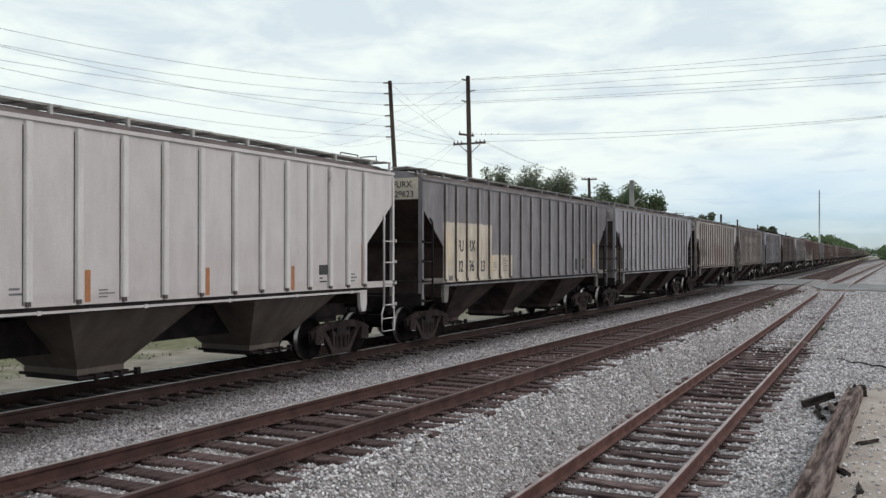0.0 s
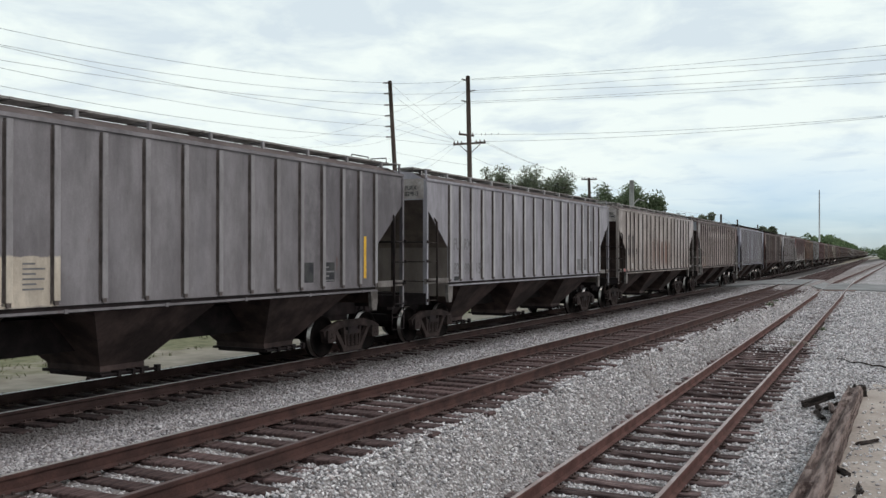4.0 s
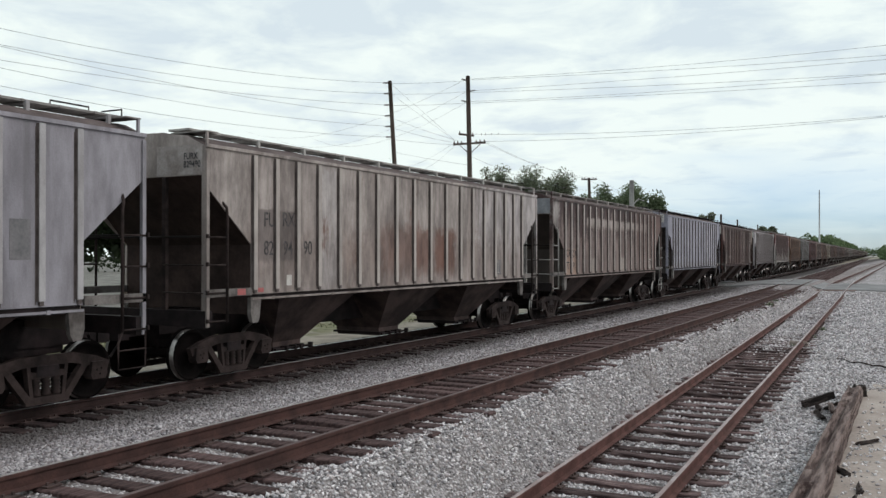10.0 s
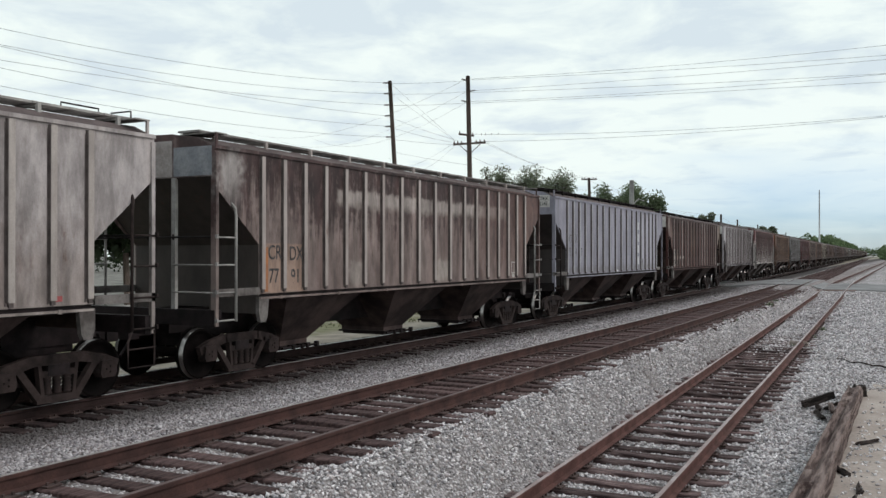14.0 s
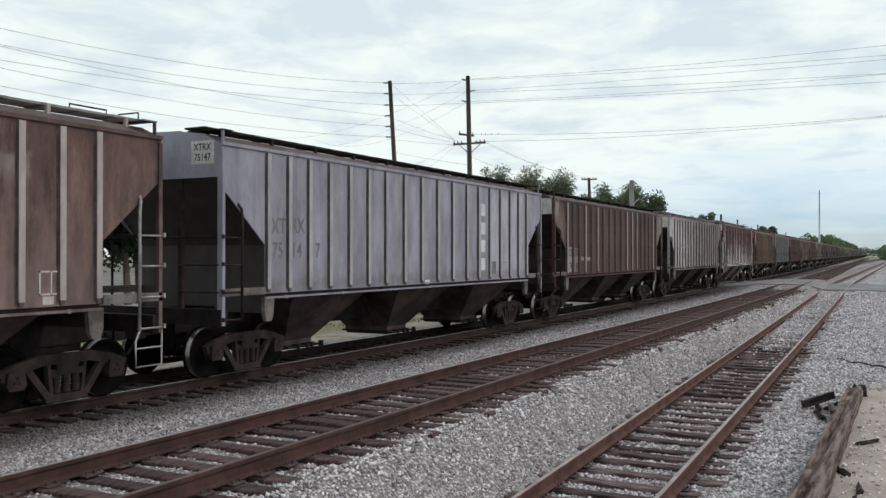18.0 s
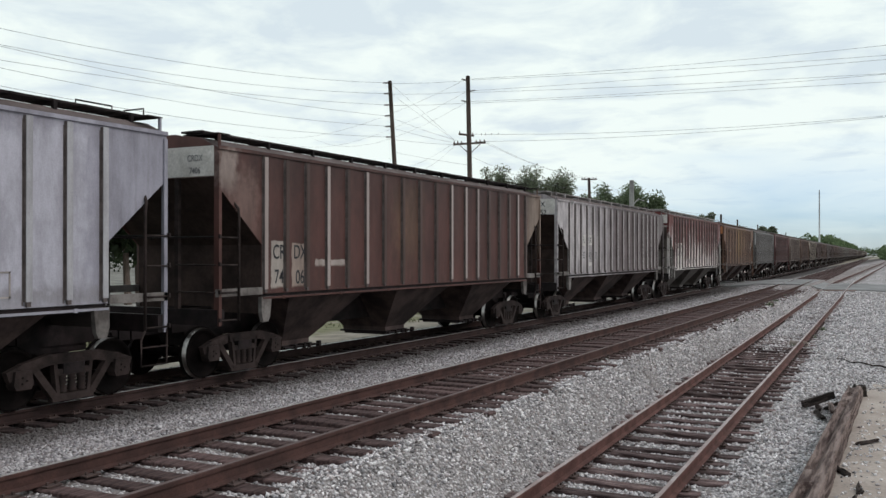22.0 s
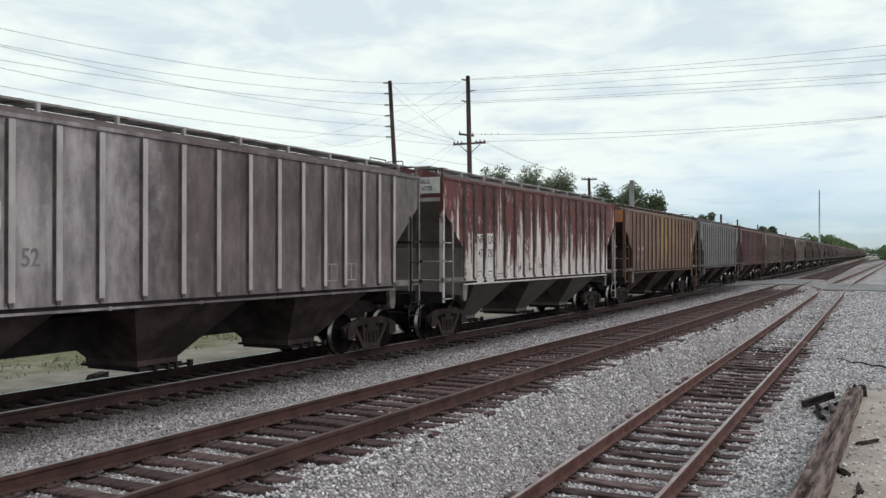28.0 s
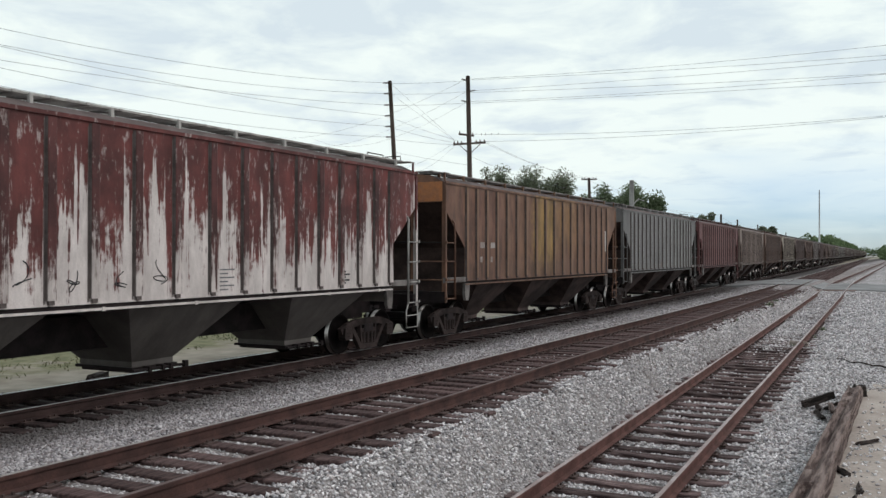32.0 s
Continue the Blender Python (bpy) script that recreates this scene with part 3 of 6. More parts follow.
def gable_shape(half):
    """End wall, peaked under the arched roof."""
    bm = bmesh.new()
    w = SIDE - 0.02
    add_prism(bm, [(-w, 3.60), (w, 3.60), (w, EAVE - 0.005), (1.15, EAVE + 0.185), (0.5, EAVE + 0.26), (0, EAVE + 0.275), (-0.5, EAVE + 0.26), (-1.15, EAVE + 0.185), (-w, EAVE - 0.005)], "y", half - 0.04, half - 0.008)
    return tidy(bm)


def board_shape(half, x):
    """Roof walk: one pressed grating with long slots between its bars, running out over the car's ends."""
    bm = bmesh.new()
    e = half - 0.02
    z = EAVE + 0.295
    us = [x - 0.245, x - 0.225] + [x - 0.225 + d for k in range(6) for d in (0.035 + 0.075 * k, 0.075 + 0.075 * k)] + [x + 0.245]
    n = 24
    vs = [-e + 2 * e * k / n + d for k in range(n) for d in (0.0, 0.06)] + [e - 0.06, e]
    grid = [[bm.verts.new((u, v, z + 0.02)) for u in us] for v in vs]
    for j in range(len(vs) - 1):
        for i in range(len(us) - 1):
            if j % 2 == 0 or i % 2 == 0:
                bm.faces.new((grid[j][i], grid[j][i + 1], grid[j + 1][i + 1], grid[j + 1][i]))
    loose = [v for v in bm.verts if not v.link_faces]
    bmesh.ops.delete(bm, geom=loose, context="VERTS")
    bmesh.ops.solidify(bm, geom=bm.faces[:], thickness=0.035)
    return tidy(bm)


def end_step_shape(half):
    """Cross step from the roof walk out to the corner."""
    z = EAVE + 0.26
    return box(0.72, SIDE - 0.03, half - 0.36, half - 0.06, z - 0.02, z)


def bracket_shape():
    bm = bmesh.new()
    add_box(bm, 0.72, 1.22, -0.03, 0.03, EAVE + 0.235, EAVE + 0.272)
    add_prism(bm, [(1.17, EAVE + 0.17), (1.235, EAVE + 0.135), (1.235, EAVE + 0.30), (1.19, EAVE + 0.30)], "y", -0.028, 0.028)
    add_box(bm, 0.72, 0.78, -0.03, 0.03, EAVE + 0.18, EAVE + 0.235)
    return tidy(bm)


def hatch_shape(half):
    bm = bmesh.new()
    add_prism(bm, [(-0.46, 0.0), (0.46, 0.0), (0.44, 0.17), (0.3, 0.21), (-0.3, 0.21), (-0.44, 0.17)], "y", -half, half)
    bmesh.ops.translate(bm, verts=bm.verts, vec=(0, 0, EAVE + 0.11))
    return tidy(bm)


def ladder_shape(half, stirrup, low=0.5):
    """Corner ladder: an inner stile bent in at its top, rungs bolted through to the corner post, and a stirrup below."""
    bm = bmesh.new()
    x = SIDE + 0.05
    y0, y1 = half - 0.50, half - 0.02
    add_tube(bm, [(x - 0.07, y0 + 0.06, 3.16), (x, y0 + 0.02, 3.06), (x, y0, 2.92), (x, y0, 1.06)], 0.026, 6)
    for z in (2.54, 2.06, 1.575, 1.09):
        add_tube(bm, [(x - 0.015, y0 - 0.02, z), (x - 0.015, y1 + 0.02, z)], 0.017, 5)
        add_box(bm, x - 0.02, x + 0.03, y1 + 0.005, y1 + 0.04, z - 0.02, z + 0.05)
    if not stirrup:
        return bm
    add_tube(bm, [(x, y0, 1.06), (x - 0.02, y0 - 0.06, 0.9), (x - 0.02, y0 - 0.06, low), (x - 0.02, y1, low), (x - 0.02, y1, 1.06)], 0.018, 5)
    add_tube(bm, [(x - 0.02, y0 - 0.05, (low + 0.95) / 2 + 0.06), (x - 0.02, y1, (low + 0.95) / 2 + 0.06)], 0.014, 5)
    return bm


def end_ladder_shape(half):
    """End ladder: one channel stile inboard, rungs across to the corner post."""
    bm = bmesh.new()
    y = half - 0.03
    x0, x1 = 0.60, SIDE - 0.04
    add_box(bm, x0 - 0.045, x0 + 0.045, y - 0.01, y + 0.012, 1.17, 3.74)
    add_box(bm, x0 + 0.03, x0 + 0.045, y - 0.06, y - 0.01, 1.17, 3.74)
    for z in (2.06, 1.58):
        add_tube(bm, [(x0, y + 0.02, z), (x1, y + 0.02, z)], 0.016, 5)
    add_box(bm, x0 - 0.02, x0 + 0.02, y - 0.30, y, 3.64, 3.70)
    return bm


def platform_shape(half, inner):
    """End frame: the buffer beam, a centre stub and the brake step in one weldment."""
    bm = bmesh.new()
    add_prism(bm, [(-SIDE, 1.0), (SIDE, 1.0), (SIDE, 1.28), (-SIDE, 1.28)], "y", half - 0.18, half)
    add_box(bm, -0.35, 0.35, inner - 0.6, half - 0.17, 0.82, 1.25)
    return tidy(bm)


def step_shape(half, inner):
    """Painted end sill ledge from the body to the corner, and the foot web that hangs from the body's edge."""
    bm = bmesh.new()
    add_prism(bm, [(inner + 0.02, 1.505), (half, 1.505), (half, 1.64), (inner + 0.02, 1.64)], "x", SIDE - 0.05, SIDE + 0.03)
    add_prism(bm, [(inner - 0.26, 1.46), (inner + 0.03, 1.46), (inner + 0.03, 1.16), (inner - 0.02, 1.0), (inner - 0.17, 1.0), (inner - 0.22, 1.1)], "x", SIDE - 0.06, SIDE + 0.02)
    return tidy(bm)


def slope_shape(half, inner):
    bm = bmesh.new()
    add_prism(bm, [(half - 0.045, 3.605), (inner, 2.42), (inner, 1.15), (inner - 0.02, 1.15), (inner - 0.02, 2.42), (half - 0.07, 3.605)], "x", -SIDE + 0.025, SIDE - 0.025)
    return tidy(bm)


def side_frame_shape():
    """Cast truck side: an arched top member, raked columns round the spring nest, a narrow seat below."""
    bm = bmesh.new()
    t = 0.10
    bar = lambda a, b, w: add_bar(bm, a, b, w, t)
    bar((-1.08, 0.53), (-0.86, 0.61), 0.15)
    bar((-0.86, 0.61), (-0.45, 0.70), 0.16)
    bar((-0.45, 0.70), (0.45, 0.70), 0.15)
    bar((0.45, 0.70), (0.86, 0.61), 0.16)
    bar((0.86, 0.61), (1.08, 0.53), 0.15)
    bar((-0.68, 0.60), (-0.33, 0.15), 0.105)
    bar((0.68, 0.60), (0.33, 0.15), 0.105)
    bar((-0.34, 0.13), (0.34, 0.13), 0.11)
    bar((-0.33, 0.68), (-0.27, 0.18), 0.06)
    bar((0.33, 0.68), (0.27, 0.18), 0.06)
    bar((-0.27, 0.50), (0.27, 0.50), 0.09)
    for s in (-0.89, 0.89):
        add_prism(bm, [(s - 0.16, 0.40), (s - 0.12, 0.33), (s + 0.12, 0.33), (s + 0.16, 0.40), (s + 0.13, 0.60), (s - 0.13, 0.60)], "x", -0.08, 0.10)
    return tidy(bm)


def add_bar(bm, a, b, w, t):
    a, b = Vector(a), Vector(b)
    d = (b - a).normalized()
    n = Vector((-d.y, d.x)) * (w / 2)
    a, b = a - d * 0.03, b + d * 0.03
    add_prism(bm, [tuple(a - n), tuple(b - n), tuple(b + n), tuple(a + n)], "x", -t / 2, t / 2)


def spring_shape():
    bm = bmesh.new()
    n = 11
    return add_tube(bm, [(0, 0, 0.20 + 0.028 * k) for k in range(n)], 0.07, 10, radii=[0.078 if k % 2 else 0.055 for k in range(n)])


def wheelset_shape(seg=28):
    """Axle and two flanged wheels, turning about x at the origin."""
    bm = bmesh.new()
    for s in (-1, 1):
        prof = [(0.70, 0.0), (0.70, 0.487), (0.73, 0.482), (0.745, 0.458), (0.835, 0.450), (0.835, 0.40), (0.79, 0.38), (0.775, 0.22), (0.82, 0.14), (0.82, 0.0)]
        rings = []
        for (x, r) in prof[1:-1]:
            rings.append([bm.verts.new((s * x, r * math.cos(a), r * math.sin(a))) for a in (2 * math.pi * k / seg for k in range(seg))])
        for i, (a, b) in enumerate(zip(rings, rings[1:])):
            for k in range(seg):
                f = bm.faces.new((a[k], a[(k + 1) % seg], b[(k + 1) % seg], b[k]))
                f.smooth = True
                f.material_index = 1 if i == 2 else 0
        bm.faces.new(rings[0])
        bm.faces.new(rings[-1])
        bmesh.ops.create_cone(bm, cap_ends=True, segments=12, radius1=0.10, radius2=0.085, depth=0.26, matrix=pose(s * 0.95, 0, 0, 0, s * 90, 0))
        for k in range(3):
            a = 2 * math.pi * k / 3
            add_box(bm, s * 1.08 - 0.012, s * 1.08 + 0.012, 0.05 * math.cos(a) - 0.014, 0.05 * math.cos(a) + 0.014, 0.05 * math.sin(a) - 0.014, 0.05 * math.sin(a) + 0.014)
    add_tube(bm, [(-0.72, 0, 0), (0.72, 0, 0)], 0.085, 12)
    return tidy(bm)


def bolster_shape():
    bm = bmesh.new()
    add_box(bm, -1.05, 1.05, -0.19, 0.19, 0.47, 0.63)
    add_box(bm, -0.25, 0.25, -0.22, 0.22, 0.63, 0.84)
    add_box(bm, -0.9, 0.9, -0.62, -0.52, 0.34, 0.44)
    add_box(bm, -0.9, 0.9, 0.52, 0.62, 0.34, 0.44)
    return bm


def coupler_shape(half):
    bm = bmesh.new()
    add_box(bm, -0.09, 0.09, half - 0.1, half + 0.40, 0.80, 1.00)
    add_box(bm, -0.17, 0.13, half + 0.36, half + 0.60, 0.76, 1.04)
    add_tube(bm, [(0.3, half, 0.95), (0.3, half + 0.2, 0.6), (0.2, half + 0.45, 0.45)], 0.025, 6)
    return bm


def reservoir_shape(inner):
    bm = bmesh.new()
    return add_tube(bm, [(-0.4, inner + 0.35, 1.55), (-0.4, inner + 0.4, 1.55), (-0.4, inner + 1.0, 1.55), (-0.4, inner + 1.05, 1.55)], 0.22, 12, radii=[0.1, 0.22, 0.22, 0.1])


def cylinder_shape(inner):
    bm = bmesh.new()
    return add_tube(bm, [(0.55, inner + 0.35, 1.50), (0.55, inner + 0.7, 1.50), (0.55, inner + 0.75, 1.50), (0.55, inner + 1.0, 1.50)], 0.17, 12, radii=[0.17, 0.17, 0.05, 0.04])


def pipe_shape(half, inner):
    bm = bmesh.new()
    return add_tube(bm, [(0.9, inner + 0.06, 1.33), (0.9, inner + 0.10, 2.3), (0.9, half - 0.05, 3.2)], 0.025, 6)


def brake_wheel_shape(half):
    bm = bmesh.new()
    ring = [(-0.75 + 0.27 * math.cos(2 * math.pi * k / 16), half + 0.1, 2.7 + 0.27 * math.sin(2 * math.pi * k / 16)) for k in range(17)]
    add_tube(bm, ring, 0.018, 5, cap=False)
    for k in range(4):
        a = 2 * math.pi * k / 4
        add_tube(bm, [(-0.75, half + 0.06, 2.7), (-0.75 + 0.27 * math.cos(a), half + 0.1, 2.7 + 0.27 * math.sin(a))], 0.012, 4)
    add_box(bm, -0.87, -0.63, half - 0.1, half + 0.05, 2.5, 2.9)
    return bm


def grab_shape(half):
    """Long rail across the end with its drop brackets."""
    bm = bmesh.new()
    y = half - 0.02
    for x in (-0.6, 0.0):
        add_box(bm, x - 0.02, x + 0.02, y - 0.03, y + 0.005, 2.50, 2.60)
    return add_tube(bm, [(-SIDE + 0.02, y, 2.55), (SIDE - 0.02, y, 2.55)], 0.018, 5)


def hoop_shape(half):
    bm = bmesh.new()
    z = EAVE + 0.30
    return add_tube(bm, [(0, half - 1.25, z), (0, half - 1.25, z + 0.11), (0, half - 0.55, z + 0.11), (0, half - 0.55, z)], 0.014, 5)


def end_hoop_shape(half):
    bm = bmesh.new()
    z = EAVE + 0.30
    return add_tube(bm, [(0.22, half - 0.1, z), (0.22, half - 0.1, z + 0.12), (-0.22, half - 0.1, z + 0.12), (-0.22, half - 0.1, z)], 0.014, 5)


def post_shape(half):
    """Corner post: an angle with pierced flanges down to the lowest rung."""
    bm = bmesh.new()
    add_box(bm, SIDE + 0.002, SIDE + 0.03, half - 0.075, half - 0.004, 1.0, EAVE - 0.09)
    add_box(bm, SIDE - 0.085, SIDE + 0.002, half - 0.025, half - 0.004, 1.0, 3.6)
    add_box(bm, SIDE - 0.07, SIDE - 0.03, half - 0.12, half - 0.08, EAVE - 0.02, EAVE + 0.24)
    for k in range(4):
        add_tube(bm, [(SIDE + 0.03, half - 0.04, 3.45 + 0.15 * k), (SIDE + 0.042, half - 0.04, 3.45 + 0.15 * k)], 0.014, 6)
    return bm


def chord_shape(half):
    bm = bmesh.new()
    add_box(bm, SIDE + 0.003, SIDE + 0.035, -half, half, EAVE - 0.035, EAVE + 0.025)
    return bm


def sill_shape(inner):
    """Side sill: the rolled lip under the ribs, with its joint clips."""
    bm = bmesh.new()
    add_box(bm, SIDE - 0.05, SIDE + 0.035, -inner, inner, SILL - 0.10, SILL - 0.065)
    add_box(bm, SIDE - 0.05, SIDE + 0.012, -inner, inner, SILL - 0.002, SILL + 0.03)
    for k in range(7):
        y = -inner + 0.6 + (2 * inner - 1.2) * k / 6
        add_box(bm, SIDE + 0.036, SIDE + 0.045, y - 0.03, y + 0.03, SILL - 0.115, SILL - 0.05)
    return bm


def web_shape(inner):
    """Dark web of the side sill, set back behind its lip."""
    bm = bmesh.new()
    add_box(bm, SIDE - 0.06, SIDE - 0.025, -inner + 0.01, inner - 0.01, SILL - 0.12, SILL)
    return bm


RIB_YS = [s * v for s in (-1, 1) for v in (0.42, 1.26, 2.10, 2.85, 3.60, 4.34, 5.05, 5.71, 6.35)]
FLIP = Matrix.Rotation(math.pi, 4, "Z")        # rear shapes turned to the front
MESHES = {}


def shape(key, make, mats):
    """Meshes built once and used by all cars; the paint is set on each object."""
    if key not in MESHES:
        bm = make()
        me = bpy.data.meshes.new(key)
        bm.normal_update()
        bm.to_mesh(me)
        bm.free()
        for m in mats:
            me.materials.append(m)
        MESHES[key] = me
    return MESHES[key]


def fit_part(name, key, make, parent, mats, m=None, label="", own=None):
    ob = new(name, shape(key, make, mats))
    ob.parent = parent
    if m is not None:
        ob.matrix_basis = m
    if own:
        ob.material_slots[0].link = "OBJECT"
        ob.material_slots[0].material = own
    if label:
        ob["label"] = label
    return ob


CARS, WHEELS = [], []


def hopper_car(label, paint, half=HALF, ribs=17, near=True, end_paint=None, under=None, ladder_paint=None, rib_depth=0.06, rib_width=0.105, rib_paint=None, step_paint=None, board_paint=None, rise=0.0, flank=True):
    global EAVE
    EAVE = BASE_EAVE + rise
    car = tagged(thing("hopper_car"), label, "freight car", "cars of the freight train")
    inner = half - 1.2
    k = f"{half:.2f}_{rise:.2f}"
    paint = paint(car)
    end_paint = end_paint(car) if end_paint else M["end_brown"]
    bracket_paint = rib_paint(car) if rib_paint else paint
    step_paint = paint if step_paint == "body" else step_paint
    roof_paint = M["roof"]
    rib_paint = bracket_paint
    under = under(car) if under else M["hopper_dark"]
    ladder_paint = ladder_paint or paint
    base = (M["dark_steel"],)
    for side in (Matrix.Identity(4), FLIP):
        fit_part("side_wall", "side" + k, lambda: side_sheet(half, inner), car, base, side, own=paint)
        fit_part("top_chord", "chord" + k, lambda: chord_shape(half), car, base, side, own=paint)
        fit_part("side_sill", "sill" + k, lambda: sill_shape(inner), car, base, side, own=paint)
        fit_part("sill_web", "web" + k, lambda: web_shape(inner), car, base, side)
        fit_part("end_wall", "end" + k, lambda: gable_shape(half), car, base, side, own=paint)
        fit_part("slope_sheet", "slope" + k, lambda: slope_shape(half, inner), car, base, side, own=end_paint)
        fit_part("end_platform", "plat" + k, lambda: platform_shape(half, inner), car, base, side)
        for d in (Matrix.Identity(4), Matrix.Diagonal((1, -1, 1, 1))):
            fit_part("sill_step", "step" + k + str(d[1][1]), lambda: flipped(step_shape(half, inner), d), car, base, side, own=step_paint or M["ledge"])
        fit_part("coupler", "coup" + k, lambda: coupler_shape(half), car, base, side)
        fit_part("running_board", ("board" if near else "farboard") + k, lambda: board_shape(half, 0.95) if near else box(0.71, 1.19, -half + 0.02, half - 0.02, EAVE + 0.29, EAVE + 0.32), car, base, side, own=board_paint or M["board"])
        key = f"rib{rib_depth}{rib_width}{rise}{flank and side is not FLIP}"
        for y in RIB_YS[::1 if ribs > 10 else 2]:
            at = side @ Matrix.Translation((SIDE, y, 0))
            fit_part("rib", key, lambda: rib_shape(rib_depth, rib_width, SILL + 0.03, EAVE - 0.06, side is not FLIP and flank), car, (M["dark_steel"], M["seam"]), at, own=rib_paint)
        if near:
            for d in (Matrix.Identity(4), Matrix.Diagonal((1, -1, 1, 1))):
                fit_part("corner_post", "post" + k + str(d[1][1]), lambda: flipped(post_shape(half), d), car, base, side, own=paint)
                fit_part("ladder", "ladder" + k + str(d[1][1]), lambda: flipped(ladder_shape(half, d[1][1] > 0), d), car, base, side, own=ladder_paint)
            fit_part("end_ladder", "eladder" + k, lambda: flipped(end_ladder_shape(half), Matrix.Diagonal((1, -1, 1, 1))), car, base, side, own=ladder_paint)
            for x in (-0.7, 0.7):
                if side is not FLIP:
                    fit_part("roof_hoop", "hoop" + k, lambda: hoop_shape(half), car, base, Matrix.Translation((x * 1.35, 0, 0)))
                    fit_part("roof_hoop", "ehoop" + k, lambda: end_hoop_shape(half), car, base, Matrix.Translation((x * 1.35, 0, 0)))
            for d in (Matrix.Identity(4), Matrix.Diagonal((1, -1, 1, 1))):
                fit_part("end_step", "estep" + k + str(d[1][1]), lambda: flipped(end_step_shape(half), d), car, base, side, own=board_paint or M["board"])
            fit_part("grab_rail", "rail_across" + k, lambda: grab_shape(half), car, base, side)
            nb = 11
            for j in range(nb):
                y = -half + 0.4 + (2 * half - 0.8) * j / (nb - 1)
                fit_part("board_bracket", "bracket" + k, bracket_shape, car, base, side @ Matrix.Translation((0, y, 0)), own=board_paint or bracket_paint)
    fit_part("roof", "roof" + k, lambda: roof_shape(half), car, base, own=roof_paint)
    for j in range(4):
        fit_part("hatch_cover", "hatch" + k, lambda: hatch_shape(1.80), car, base, Matrix.Translation((0, -5.52 + 3.68 * j, 0)), own=roof_paint)
    if near:
        fit_part("air_reservoir", "reservoir" + k, lambda: reservoir_shape(inner), car, base)
        fit_part("brake_cylinder", "bcyl" + k, lambda: cylinder_shape(inner), car, base)
        fit_part("brake_pipe", "bpipe" + k, lambda: pipe_shape(half, inner), car, base)
        fit_part("brake_wheel", "bwheel" + k, lambda: brake_wheel_shape(half), car, base)
    for j, c in enumerate((-4.13, 0.0, 4.13)):
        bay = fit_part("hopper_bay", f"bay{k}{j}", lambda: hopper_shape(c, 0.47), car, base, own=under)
        if near:
            fit_part("outlet_gate", f"gate{k}{j}", lambda: gate_shape(c, 0.47), bay, base)
    fit_part("centre_sill", "csill" + k, lambda: box(-0.32, 0.32, -half + 0.5, half - 0.5, 0.70, 1.25), car, base)
    for s in (-1, 1):
        truck = fit_part("truck", "bolster", bolster_shape, car, (M["dark_steel"],), Matrix.Translation((0, s * (half - 1.35), 0)))
        for d in (-1, 1):
            fr = fit_part("side_frame", "sideframe", side_frame_shape, truck, (M["truck_steel"],), Matrix.Translation((d * 0.99, 0, 0)))
            if near:
                for y in (-0.17, 0.0, 0.17):
                    fit_part("spring", "springs", spring_shape, truck, (M["truck_steel"],), Matrix.Translation((d * 0.99, y, 0)))
        for d in (-0.89, 0.89):
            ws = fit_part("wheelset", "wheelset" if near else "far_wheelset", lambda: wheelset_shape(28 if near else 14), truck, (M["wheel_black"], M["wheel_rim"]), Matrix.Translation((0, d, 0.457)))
            if near:
                WHEELS.append(ws)
    return car


def flipped(bm, d):
    bm.transform(d)
    return tidy(bm)


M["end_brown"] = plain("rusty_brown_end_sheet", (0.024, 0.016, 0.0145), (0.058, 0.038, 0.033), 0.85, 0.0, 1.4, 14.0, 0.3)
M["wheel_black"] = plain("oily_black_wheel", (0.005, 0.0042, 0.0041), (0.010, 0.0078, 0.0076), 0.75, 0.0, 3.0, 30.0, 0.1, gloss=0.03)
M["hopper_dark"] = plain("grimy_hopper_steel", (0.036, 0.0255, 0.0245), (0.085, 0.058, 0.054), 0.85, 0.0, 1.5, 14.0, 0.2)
M["roof"] = plain("dull_brown_roof", (0.07725, 0.05766, 0.055), (0.1339, 0.1042, 0.1), 0.85, 0.0, 1.2, 14.0, 0.2)
M["ledge"] = plain("worn_grey_ledge", (0.075, 0.064, 0.060), (0.20, 0.18, 0.17), 0.85, 0.0, 2.2, 20.0, 0.1)
# dark colour of the weld seams and of the shade painted on rib flanks
M["seam"] = plain("seam_grime_and_flank_shade", (0.075, 0.060, 0.057), (0.125, 0.102, 0.097), 0.9, 0.0, 3.0, 20.0, 0.2)
M["board"] = plain("weathered_roof_walk", (0.17, 0.155, 0.148), (0.26, 0.245, 0.235), 0.85, 0.0, 2.0, 20.0, 0.1)
M["ladder_pale"] = plain("pale_worn_ladder", (0.22, 0.205, 0.195), (0.40, 0.38, 0.36), 0.8, 0.0, 2.0, 20.0, 0.1)
M["ink"] = plain("faded_black_lettering", (0.03, 0.03, 0.035), (0.06, 0.06, 0.06), 0.8, 0.0, 3.0, 30.0, 0.0)
M["faded_ink"] = plain("weathered_grey_lettering", (0.045, 0.042, 0.043), (0.11, 0.10, 0.10), 0.85, 0.0, 6.0, 30.0, 0.0)
M["white_ink"] = plain("faded_white_lettering", (0.55, 0.55, 0.56), (0.66, 0.66, 0.66), 0.8, 0.0, 3.0, 30.0, 0.0)



